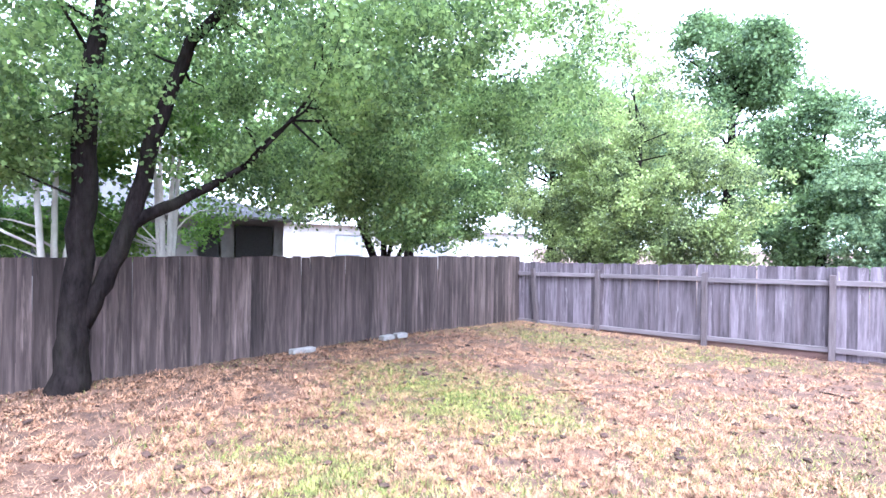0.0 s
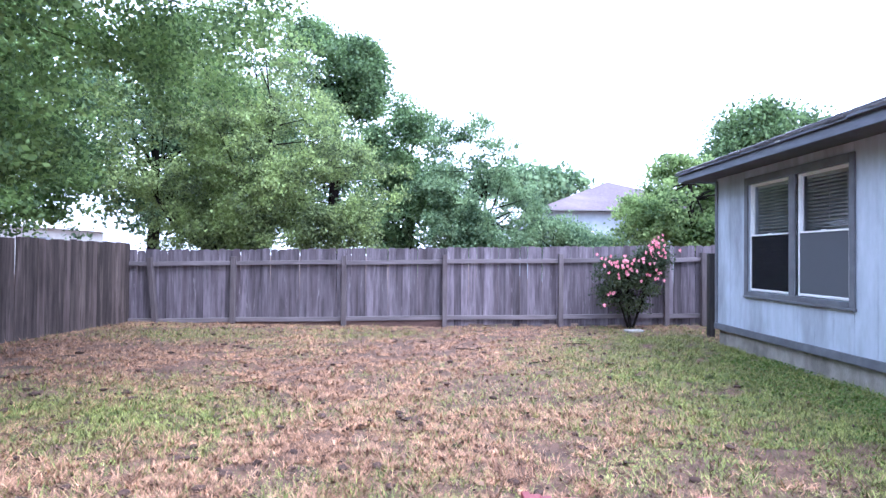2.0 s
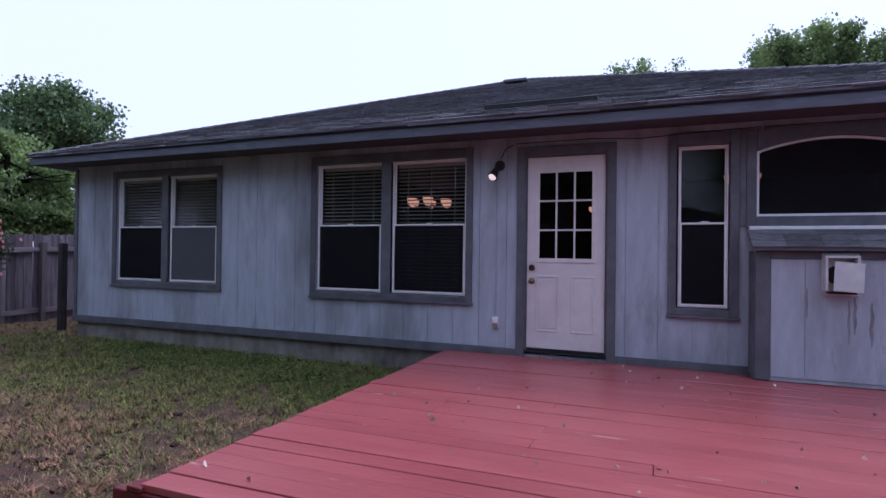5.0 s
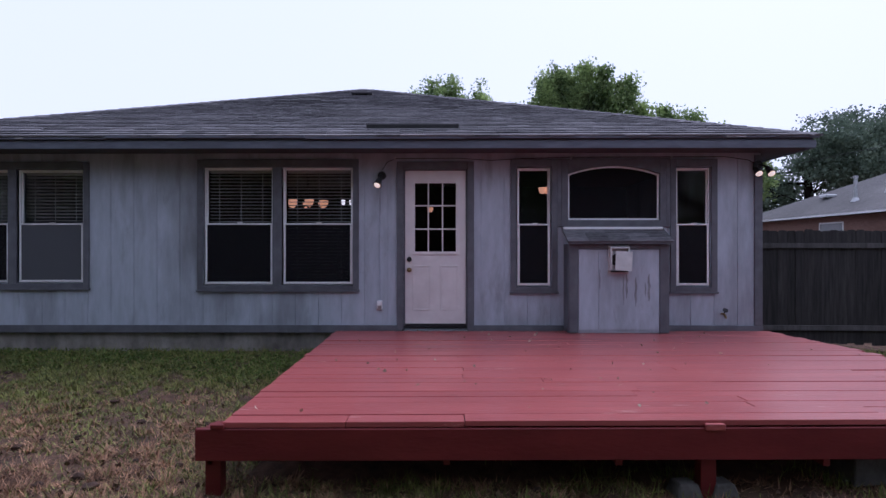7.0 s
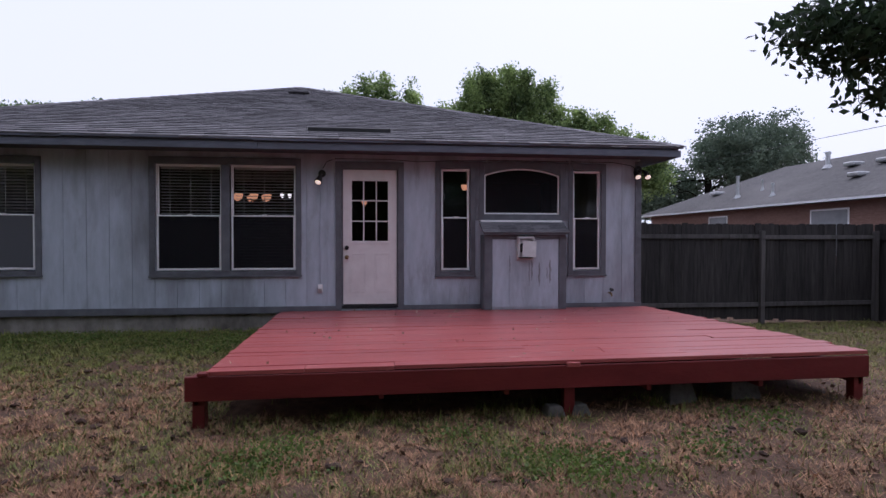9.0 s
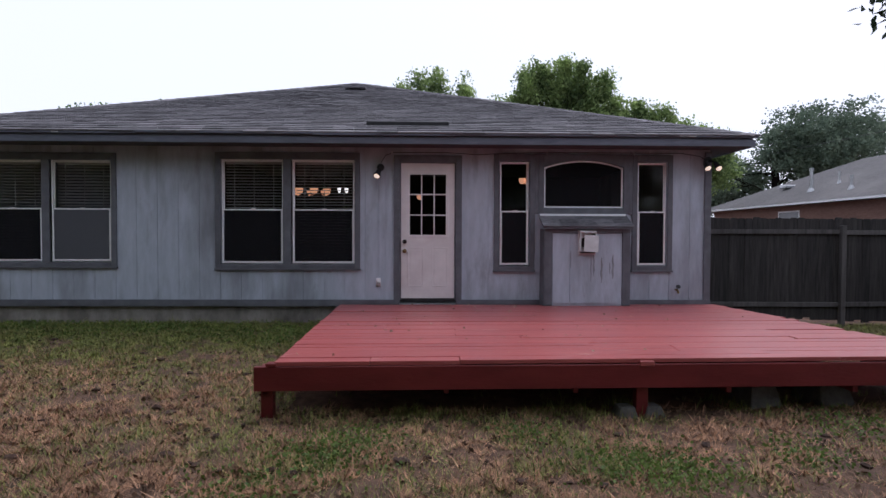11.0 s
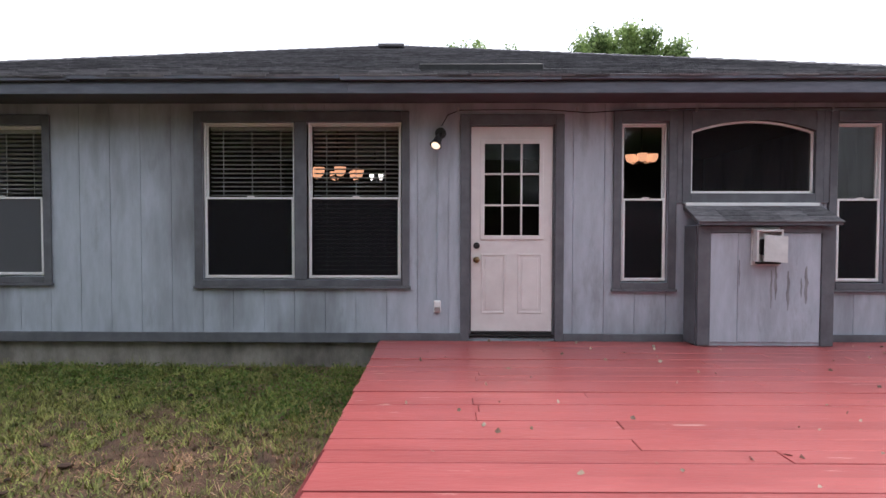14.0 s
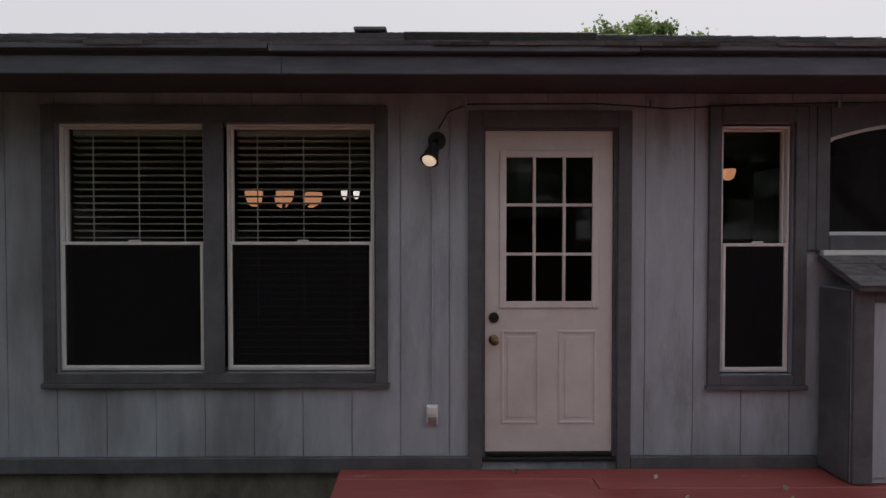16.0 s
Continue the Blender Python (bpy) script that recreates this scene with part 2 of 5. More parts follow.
# ---- building helpers ----
def box(bm, x0, x1, y0, y1, z0, z1):
    vs = [bm.verts.new((x, y, z)) for x in (x0, x1) for y in (y0, y1) for z in (z0, z1)]
    for f in ((0, 1, 3, 2), (4, 6, 7, 5), (0, 4, 5, 1), (2, 3, 7, 6), (0, 2, 6, 4), (1, 5, 7, 3)):
        bm.faces.new([vs[i] for i in f])
    return vs


def to_mesh(name, bm, material, bevel=0.0, smooth=False):
    if bevel:
        bmesh.ops.bevel(bm, geom=list(bm.edges), offset=bevel, segments=1, affect="EDGES", profile=0.5)
    bmesh.ops.recalc_face_normals(bm, faces=list(bm.faces))
    me = bpy.data.meshes.new(name)
    bm.to_mesh(me)
    bm.free()
    me.materials.append(material)
    if smooth:
        me.polygons.foreach_set("use_smooth", [True] * len(me.polygons))
    return me


def part(name, bm, material, parent=None, label="", bevel=0.0, smooth=False):
    ob = new(name, to_mesh(name, bm, material, bevel, smooth))
    ob.parent = parent
    if label:
        ob["label"] = label
    return ob


def block(name, dims, material, parent=None, label="", bevel=0.004):
    bm = bmesh.new()
    box(bm, *dims)
    return part(name, bm, material, parent, label, bevel)


def share(name, mesh, m, parent):
    ob = new(name, mesh)
    ob.parent = parent
    ob.matrix_basis = m
    return ob


def thing(name, x, y, z, label, category, group="", kind=""):
    ob = new(name)
    ob.location = (x, y, z)
    ob.empty_display_size = 0.1
    return tagged(ob, label, category, group, kind)


def keep_at(parent):
    """Parts are modelled in world metres: cancel the thing's own place."""
    for c in parent.children:
        if c.get("placed"):
            continue
        c.matrix_parent_inverse = Matrix.Translation(parent.location).inverted()
        c["placed"] = 1


def tube(bm, pts, radii, sides=8):
    """A tapered limb through points."""
    rings = []
    for i, p in enumerate(pts):
        p = Vector(p)
        d = (Vector(pts[min(i + 1, len(pts) - 1)]) - Vector(pts[max(i - 1, 0)])).normalized()
        a = d.orthogonal().normalized() if abs(d.z) > 0.95 else d.cross(Vector((0, 0, 1))).normalized()
        b = d.cross(a)
        rings.append([bm.verts.new(p + radii[i] * (math.cos(k * math.tau / sides) * a + math.sin(k * math.tau / sides) * b)) for k in range(sides)])
    for r0, r1 in zip(rings, rings[1:]):
        best = min(range(sides), key=lambda s: sum((r0[k].co - r1[(k + s) % sides].co).length for k in range(0, sides, 2)))
        for k in range(sides):
            bm.faces.new((r0[k], r0[(k + 1) % sides], r1[(k + 1 + best) % sides], r1[(k + best) % sides]))
    bm.faces.new(rings[0][::-1]), bm.faces.new(rings[-1])


def cylinder(bm, a, b, r0, r1=None, sides=14):
    tube(bm, [a, b], [r0, r0 if r1 is None else r1], sides)


def ground_z(x, y):
    """Gentle fall of the yard: up towards the brown fence, down beyond the deck's far side."""
    left = np.clip((-np.asarray(x, float) - 2.5) / 4.5, 0, 1)
    right = np.clip((-np.asarray(y, float) - 2.6) / 3.5, 0, 1)
    ahead = np.clip((np.asarray(x, float) - 0.5) / 2.8, 0, 1)
    back = np.clip((np.asarray(y, float) - 7.0) / 4.0, 0, 1)
    corner = left * left * (3 - 2 * left) * 0.17
    return corner * (1 - 0.8 * back) + 0.05 * ahead * (1 - right) - 0.05 * np.exp(-((np.asarray(x, float) + 0.6) / 1.1) ** 2 - ((np.asarray(y, float) - 1.2) / 2.6) ** 2) - 0.30 * right * right * (3 - 2 * right) * np.clip((np.asarray(x, float) + 6) / 8, 0, 1) + 0.05 * back


# ---- ground ----
def earth_material():
    m = surface("yard_soil", (0.055, 0.031, 0.021), (0.17, 0.098, 0.063), 9, (1, 1, 1), 0.95, 0.8, (0.04, 0.028, 0.022), 2.2, 0.7, fine=70, lift=0.02)
    return m


SOIL = earth_material()
nx = np.unique(np.concatenate([np.linspace(-7.5, 8, 90), [-2500, -800, -250, -80, -40, -25, -15, -11, -9, 11, 15, 25, 40, 80, 250, 800, 2500]]))
ny = np.unique(np.concatenate([np.linspace(-9, 12, 120), [-2500, -800, -250, -80, -40, -25, -15, -11, 14, 18, 25, 40, 80, 250, 800, 2500]]))
gx, gy = np.meshgrid(nx, ny, indexing="ij")
gz = ground_z(gx, gy)
rng = np.random.default_rng(4)
bumpy = (np.abs(gx) < 9) & (np.abs(gy) < 13)
gz = gz + bumpy * rng.normal(0, 0.008, gz.shape)
me = bpy.data.meshes.new("ground")
cols = len(ny)
quads = [(i * cols + j, (i + 1) * cols + j, (i + 1) * cols + j + 1, i * cols + j + 1) for i in range(len(nx) - 1) for j in range(cols - 1)]
me.from_pydata(np.stack([gx.ravel(), gy.ravel(), gz.ravel()], 1).tolist(), [], quads)
me.materials.append(SOIL)
me.polygons.foreach_set("use_smooth", [True] * len(me.polygons))
tagged(new("ground", me), "bare brown yard soil under dry thin grass", "ground", kind="structure")

# ---- house shell ----
WALL_X = 3.30
Y_R, Y_L = -2.78, 8.90
SOFFIT_Z = 2.662
EAVE_X, EAVE_R, EAVE_L = 2.85, -3.20, 9.28
OPENINGS = [(6.10, 8.01, 0.953, 2.452), (2.55, 4.52, 0.93, 2.48), (1.05, 1.89, 0.36, 2.45), (-0.05, 0.41, 0.91, 2.48), (-1.47, -0.25, 1.77, 2.52), (-2.13, -1.67, 0.91, 2.48)]


def cut_rects(y0, y1, z0, z1, holes):
    """The rectangle less the holes, as rectangles."""
    out, ys = [], sorted({y0, y1, *[min(max(v, y0), y1) for h in holes for v in h[:2]]})
    for a, b in zip(ys, ys[1:]):
        if b - a < 1e-4:
            continue
        zs = [z0]
        for h in sorted(holes, key=lambda h: h[2]):
            if h[0] < (a + b) / 2 < h[1] and h[3] > z0 and h[2] < z1:
                zs += [max(h[2], z0), min(h[3], z1)]
        zs.append(z1)
        for c, d in zip(zs[::2], zs[1::2]):
            if d - c > 1e-3:
                out.append((a, b, c, d))
    return out


bm = bmesh.new()
for a, b, c, d in cut_rects(Y_R, Y_L, 0.30, 2.9, OPENINGS):
    box(bm, 3.315, 3.44, a, b, c, d)
wall_front = tagged(part("wall_west", bm, SIDING), "grey-blue painted vertical wood siding, stained and weathered", "wall", kind="structure")
bm = bmesh.new()
box(bm, 3.44, 13.5, Y_L - 0.14, Y_L, 0.30, 2.9)
tagged(part("wall_north", bm, SIDING), "grey-blue painted siding at the house side", "wall", kind="structure")
bm = bmesh.new()
box(bm, 3.44, 13.5, Y_R, Y_R + 0.14, 0.30, 2.9)
tagged(part("wall_south", bm, SIDING), "grey-blue painted siding at the house side", "wall", kind="structure")
bm = bmesh.new()
box(bm, 13.36, 13.5, Y_R + 0.14, Y_L - 0.14, 0.30, 2.9)
tagged(part("wall_east", bm, SIDING), "grey-blue painted siding, far side of the house", "wall", kind="structure")
bm = bmesh.new()
box(bm, 3.335, 13.5, Y_R + 0.03, Y_L - 0.03, -0.5, 0.30)
tagged(part("foundation", bm, CONCRETE), "stained grey concrete slab foundation under the siding", "foundation", kind="structure")

# rooms behind the windows, their lack of light put into a near-black colour
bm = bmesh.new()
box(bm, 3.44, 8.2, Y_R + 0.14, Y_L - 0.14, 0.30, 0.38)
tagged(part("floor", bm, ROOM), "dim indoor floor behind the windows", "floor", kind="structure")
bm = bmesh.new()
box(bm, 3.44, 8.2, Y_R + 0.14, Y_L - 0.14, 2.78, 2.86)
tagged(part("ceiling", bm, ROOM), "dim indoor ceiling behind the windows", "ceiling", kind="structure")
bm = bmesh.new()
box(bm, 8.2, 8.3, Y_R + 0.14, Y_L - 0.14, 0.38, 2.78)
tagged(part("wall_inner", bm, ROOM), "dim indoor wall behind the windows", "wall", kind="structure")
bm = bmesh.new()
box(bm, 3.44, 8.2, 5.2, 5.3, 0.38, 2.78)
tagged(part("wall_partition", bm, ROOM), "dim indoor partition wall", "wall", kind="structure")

# siding boards, one column each, grooves between
col, y = 0, Y_R
pitch = 0.3045
holes = [(a - 0.0, b + 0.0, c, d) for a, b, c, d in OPENINGS]
while y < Y_L - 0.02:
    y1 = min(y + pitch, Y_L)
    bm = bmesh.new()
    for a, b, c, d in cut_rects(y + 0.0025, y1 - 0.0025, 0.405, SOFFIT_Z - 0.002, holes):
        box(bm, 3.300, 3.3148, a, b, c, d)
    part("siding_board", bm, SIDING, wall_front)
    y = y1


def trim_piece(dims, name="trim", label="dark grey painted trim board"):
    return tagged(block(name, dims, TRIM, None, bevel=0.003), label, "trim", kind="structure")


trim_piece((3.268, 3.298, Y_R - 0.015, -1.545, 0.31, 0.405), "trim_base", "dark grey painted skirt board above the foundation")
trim_piece((3.268, 3.298, -0.205, 0.965, 0.31, 0.405), "trim_base", "dark grey painted skirt board above the foundation")
trim_piece((3.268, 3.298, 1.955, Y_L + 0.015, 0.31, 0.405), "trim_base", "dark grey painted skirt board above the foundation")
trim_piece((3.278, 3.298, Y_R - 0.012, Y_R + 0.09, 0.407, 2.628), "trim_corner", "dark grey painted corner board")
trim_piece((3.278, 3.298, Y_L - 0.05, Y_L + 0.012, 0.407, 2.628), "trim_corner", "pale grey painted corner board")


def surround(y0, y1, z0, z1, w, top, sill):
    """Flat boards round an opening: two sides, head and sill."""
    x0, x1 = 3.274, 3.298
    trim_piece((x0, x1, y0 - w, y0, z0 - sill, z1 + top), "trim")
    trim_piece((x0, x1, y1, y1 + w, z0 - sill, z1 + top), "trim")
    trim_piece((x0 - 0.002, x1, y0 + 0.001, y1 - 0.001, z1, z1 + top), "trim")
    if sill:
        trim_piece((x0 - 0.012, x1, y0 - w - 0.012, y1 + w + 0.012, z0 - sill - 0.028, z0 - sill - 0.001), "trim_sill", "dark grey painted window sill board")
        trim_piece((x0 - 0.002, x1, y0 + 0.001, y1 - 0.001, z0 - sill, z0), "trim")


surround(6.10, 8.01, 0.953, 2.452, 0.075, 0.10, 0.06)
trim_piece((3.272, 3.30, 6.985, 7.095, 0.955, 2.451))
surround(2.55, 4.52, 0.93, 2.48, 0.075, 0.10, 0.06)
trim_piece((3.272, 3.30, 3.485, 3.605, 0.932, 2.479))
surround(-0.05, 0.41, 0.91, 2.48, 0.075, 0.10, 0.06)
surround(-2.13, -1.67, 0.91, 2.48, 0.075, 0.10, 0.06)
surround(1.05, 1.89, 0.32, 2.45, 0.085, 0.10, 0.0)


def sash(parent, name, y0, y1, z0, z1, x, w, material=WHITE):
    """Four mitred-looking bars round a pane."""
    bm = bmesh.new()
    for d in ((x, x + 0.03, y0, y0 + w, z0, z1), (x, x + 0.03, y1 - w, y1, z0, z1), (x - 0.001, x + 0.031, y0 + w, y1 - w, z0, z0 + w), (x - 0.001, x + 0.031, y0 + w, y1 - w, z1 - w, z1)):
        box(bm, *d)
    return part(name, bm, material, parent, bevel=0.002)


def hung_window(index, y0, y1, z0, z1, rail, blinds, screen, label, tilt=6):
    win = tagged(thing("window_%d" % index, 3.33, (y0 + y1) / 2, z0, label, "window"), kind="structure")
    sash(win, "window_frame", y0, y1, z0, z1, 3.315, 0.014)
    sash(win, "upper_sash", y0 + 0.014, y1 - 0.014, rail - 0.012, z1 - 0.014, 3.345, 0.013)
    sash(win, "lower_sash", y0 + 0.012, y1 - 0.012, z0 + 0.012, rail + 0.014, 3.308, 0.019)
    for nm, za, zb, xx in (("pane", rail, z1 - 0.03, 3.36), ("pane", z0 + 0.03, rail, 3.325)):
        p = block(nm, (xx, xx + 0.005, y0 + 0.03, y1 - 0.03, za, zb), GLASS, win, bevel=0)
        p.visible_shadow = False
    if screen:
        block("insect_screen", (3.316, 3.318, y0 + 0.031, y1 - 0.031, z0 + 0.031, rail - 0.005), screen, win, "taut dark woven screen", bevel=0)
    block("sash_lock", (3.30, 3.32, (y0 + y1) / 2 - 0.05, (y0 + y1) / 2 + 0.02, rail + 0.014, rail + 0.026), WHITE, win)
    keep_at(win)
    if blinds:
        bl = thing("window_blind", 3.42, (y0 + y1) / 2, z0, "lowered horizontal slat blind hanging inside the window", "blind", "window blinds")
        block("headrail", (3.40, 3.45, y0 + 0.03, y1 - 0.03, z1 - 0.06, z1 - 0.01), SLAT, bl)
        mesh = None
        zz = z1 - 0.09
        while zz > blinds:
            if mesh is None:
                bm = bmesh.new()
                box(bm, -0.024, 0.024, y0 + 0.035, y1 - 0.035, -0.002, 0.002)
                mesh = to_mesh("slat", bm, SLAT)
            share("slat", mesh, pose(3.42, 0, zz, 0, tilt, 0), bl)
            zz -= 0.044
        for fy in (0.18, 0.5, 0.82):
            yy = y0 + (y1 - y0) * fy
            block("cord", (3.394, 3.396, yy - 0.004, yy + 0.004, blinds, z1 - 0.06), SLAT, bl, bevel=0)
        keep_at(bl)


HUNG = "white vinyl single-hung window, dark screen on the lower half"
hung_window(1, 7.105, 7.995, 0.965, 2.447, 1.73, 1.01, SCREEN_DARK, HUNG, 13)
hung_window(2, 6.115, 6.975, 0.965, 2.447, 1.73, 1.01, SCREEN_GREY, "white vinyl single-hung window, grey screen on the lower half", 13)
hung_window(3, 3.61, 4.51, 0.942, 2.475, 1.73, 1.70, SCREEN_DARK, HUNG)
hung_window(4, 2.56, 3.475, 0.942, 2.475, 1.73, 0.99, SCREEN_DARK, HUNG)
hung_window(5, -0.035, 0.395, 0.925, 2.465, 1.72, 0, SCREEN_DARK, "narrow white single-hung window, dark screen on the lower half")
hung_window(6, -2.115, -1.685, 0.925, 2.465, 1.72, 0, SCREEN_DARK, "narrow white single-hung window, dark screen on the lower half")

# arched picture window over the bump-out
arch = tagged(thing("window_7", 3.33, -0.86, 1.79, "wide fixed window with a shallow arched head, white frame", "window"), kind="structure")
ARCH = [(-1.455 + 1.19 * k / 24, 2.385 + 0.105 * (1 - (2 * k / 24 - 1) ** 2)) for k in range(25)]


def arch_loop(inset):
    lo, hi = -1.455 + inset, -0.265 - inset
    pts = [(lo, 1.785 + inset), (hi, 1.785 + inset)]
    for y, z in reversed(ARCH):
        pts.append((min(max(y, lo), hi), z - inset))
    return pts


bm = bmesh.new()
outer, inner = arch_loop(0.0), arch_loop(0.022)
vo = [bm.verts.new((3.312, y, z)) for y, z in outer]
vi = [bm.verts.new((3.312, y, z)) for y, z in inner]
vo2 = [bm.verts.new((3.35, y, z)) for y, z in outer]
vi2 = [bm.verts.new((3.35, y, z)) for y, z in inner]
k = len(vo)
for i in range(k):
    j = (i + 1) % k
    for q in ((vo[i], vo[j], vi[j], vi[i]), (vi[i], vi[j], vi2[j], vi2[i]), (vo[j], vo[i], vo2[i], vo2[j]), (vo2[i], vo2[j], vi2[j], vi2[i])):
        try:
            bm.faces.new(q)
        except ValueError:
            pass
part("window_frame", bm, WHITE, arch)
bm = bmesh.new()
front = [bm.verts.new((3.33, y, z)) for y, z in arch_loop(0.015)]
bm.faces.new(front)
pane = part("pane", bm, GLASS, arch)
pane.visible_shadow = False
bm = bmesh.new()
bm.faces.new([bm.verts.new((3.325, y, z)) for y, z in arch_loop(0.02)])
part("solar_screen", bm, SCREEN_DARK, arch)
keep_at(arch)
# trim round the arch: head piece follows the curve
bm = bmesh.new()
for a, b in zip(ARCH, ARCH[1:]):
    for x0, x1 in ((3.272, 3.298),):
        vs = [bm.verts.new((x, y, z)) for x in (x0, x1) for y, z in ((a[0], a[1] + 0.003), (b[0], b[1] + 0.003), (b[0], 2.585), (a[0], 2.585))]
        for f in ((0, 1, 2, 3), (7, 6, 5, 4), (0, 4, 5, 1), (1, 5, 6, 2), (2, 6, 7, 3), (3, 7, 4, 0)):
            bm.faces.new([vs[i] for i in f])
tagged(part("trim_arch", bm, TRIM), "dark grey painted trim over the arched window", "trim", kind="structure")
trim_piece((3.274, 3.298, -1.535, -1.458, 1.69, 2.585))
trim_piece((3.274, 3.298, -0.262, -0.18, 1.69, 2.585))
trim_piece((3.272, 3.298, -1.457, -0.263, 1.69, 1.783))

trim_piece((3.2765, 3.298, -0.178, -0.1265, 1.69, 2.585))
trim_piece((3.2765, 3.298, -1.5935, -1.5365, 1.69, 2.585))

# ---- roof ----
APEX_X, APEX_Y, APEX_Z, EAVE_Z = 9.15, 3.28, 5.21, 2.80
bm = bmesh.new()
corners = [(EAVE_X, EAVE_R, EAVE_Z), (EAVE_X, EAVE_L, EAVE_Z), (13.9, EAVE_L, EAVE_Z), (13.9, EAVE_R, EAVE_Z)]
v = [bm.verts.new(c) for c in corners]
u = [bm.verts.new((x, y, EAVE_Z - 0.03)) for x, y, _ in corners]
a, b = bm.verts.new((APEX_X, APEX_Y, APEX_Z)), bm.verts.new((9.9, APEX_Y, APEX_Z))
bm.faces.new((v[0], a, v[1])), bm.faces.new((v[1], a, b, v[2])), bm.faces.new((v[2], b, v[3])), bm.faces.new((v[3], b, a, v[0]))
for i in range(4):
    bm.faces.new((v[i], v[(i + 1) % 4], u[(i + 1) % 4], u[i]))
bm.faces.new(u)
roof = tagged(part("roof", bm, SHINGLE_ISLES), "weathered dark grey asphalt shingle hip roof, low pitch", "roof", kind="structure")
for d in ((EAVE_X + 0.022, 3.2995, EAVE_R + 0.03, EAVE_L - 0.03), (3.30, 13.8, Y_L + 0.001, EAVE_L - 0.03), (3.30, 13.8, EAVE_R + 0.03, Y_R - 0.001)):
    tagged(block("soffit", (*d, SOFFIT_Z, SOFFIT_Z + 0.02), SOFFIT, None, bevel=0), "brownish grey painted boxed soffit, darkened for shade under the eaves", "soffit", "soffits", "structure")
tagged(block("sub_fascia", (EAVE_X + 0.0225, EAVE_X + 0.05, EAVE_R + 0.03, EAVE_L - 0.03, SOFFIT_Z + 0.021, EAVE_Z - 0.031), FASCIA, None, bevel=0), "recessed blue-grey board behind the fascia", "fascia", kind="structure")
for d in ((EAVE_X, EAVE_X + 0.022, EAVE_R, 2.999, SOFFIT_Z - 0.018, EAVE_Z - 0.060), (EAVE_X, EAVE_X + 0.022, 3.001, EAVE_L, SOFFIT_Z - 0.018, EAVE_Z - 0.060),
          (EAVE_X + 0.023, 13.9, EAVE_L - 0.022, EAVE_L, SOFFIT_Z - 0.018, EAVE_Z - 0.060), (EAVE_X + 0.023, 13.9, EAVE_R, EAVE_R + 0.022, SOFFIT_Z - 0.018, EAVE_Z - 0.060)):
    tagged(block("fascia", d, FASCIA, None, bevel=0.003), "blue-grey painted fascia board along the eaves", "fascia", "fascia boards", "structure")
# drip edge, in lengths that have slipped a little
rng = random.Random(11)
y = EAVE_R - 0.02
while y < EAVE_L:
    n1 = min(y + rng.uniform(1.9, 2.7), EAVE_L + 0.02)
    dx, dz = rng.uniform(-0.006, 0.006), rng.uniform(-0.007, 0.007)
    tagged(block("drip_edge", (EAVE_X - 0.034 + dx, EAVE_X + 0.022, y, n1 - 0.006, EAVE_Z - 0.040 + dz, EAVE_Z - 0.010 + dz), FASCIA, None, bevel=0.002), "bent metal drip edge with peeling paint", "drip edge", "drip edges along the eaves", "structure")
    if rng.random() < 0.7:
        q = rng.uniform(y, n1 - 0.5)
        tagged(block("peeled_strip", (EAVE_X - 0.037 + dx, EAVE_X - 0.0345 + dx, q, q + rng.uniform(0.08, 0.35), EAVE_Z - 0.036 + dz, EAVE_Z - 0.020 + dz), PEELED, None, bevel=0), "pale strip of peeled paint on the drip edge", "peeled paint", "peeled strips", "structure")
    y = n1

# ---- deck ----
DK_F, DK_B, DK_L, DK_R = -0.70, 3.262, 2.74, -2.86


def deck_z(x):
    return 0.336 + (3.3 - x) * 0.0175


deck = thing("deck", 1.2, 0.0, 0.0, "low wooden deck painted red, worn boards, on posts and blocks", "deck")
rng = random.Random(5)
tilt = math.degrees(math.atan(0.0175))
n_rows = 28
w = (DK_B - DK_F) / n_rows
for i in range(n_rows):
    xc = DK_F + w * (i + 0.5)
    ends = [DK_R + rng.uniform(-0.05, 0.03), 2.62 + 0.15 * i / n_rows + rng.uniform(-0.005, 0.005)]
    cuts = sorted(rng.sample([-2.0, -1.3, -0.6, 0.0, 0.6, 1.2, 1.9], rng.choice((1, 1, 2))))
    stops = [ends[0], *[c + rng.uniform(-0.05, 0.05) for c in cuts], ends[1]]
    for y0, y1 in zip(stops, stops[1:]):
        bm = bmesh.new()
        gap = rng.choice((0.003, 0.0035, 0.0025)) if i < 6 else rng.choice((0.0006, 0.0008, 0.0012, 0.0018, 0.003))
        box(bm, -w / 2 + gap, w / 2 - gap, y0 + 0.002, y1 - 0.002, -0.032, 0)
        ob = part("deck_board", bm, DECK, deck, bevel=0.002)
        ob.matrix_basis = pose(xc, 0, deck_z(xc) + 0.014 * (1 - i / n_rows) + rng.uniform(-0.0035, 0.0035), -0.31 * (1 - i / n_rows) + rng.uniform(-0.05, 0.05), tilt + rng.uniform(-0.3, 0.3), 0)
zf = deck_z(DK_F)
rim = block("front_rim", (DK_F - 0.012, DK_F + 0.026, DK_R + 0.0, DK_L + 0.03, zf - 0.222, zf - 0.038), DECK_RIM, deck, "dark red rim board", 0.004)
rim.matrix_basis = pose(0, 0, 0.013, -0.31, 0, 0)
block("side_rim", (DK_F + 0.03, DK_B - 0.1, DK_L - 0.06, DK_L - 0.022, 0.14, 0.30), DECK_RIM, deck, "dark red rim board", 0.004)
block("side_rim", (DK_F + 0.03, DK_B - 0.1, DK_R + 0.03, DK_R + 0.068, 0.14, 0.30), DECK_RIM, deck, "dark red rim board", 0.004)
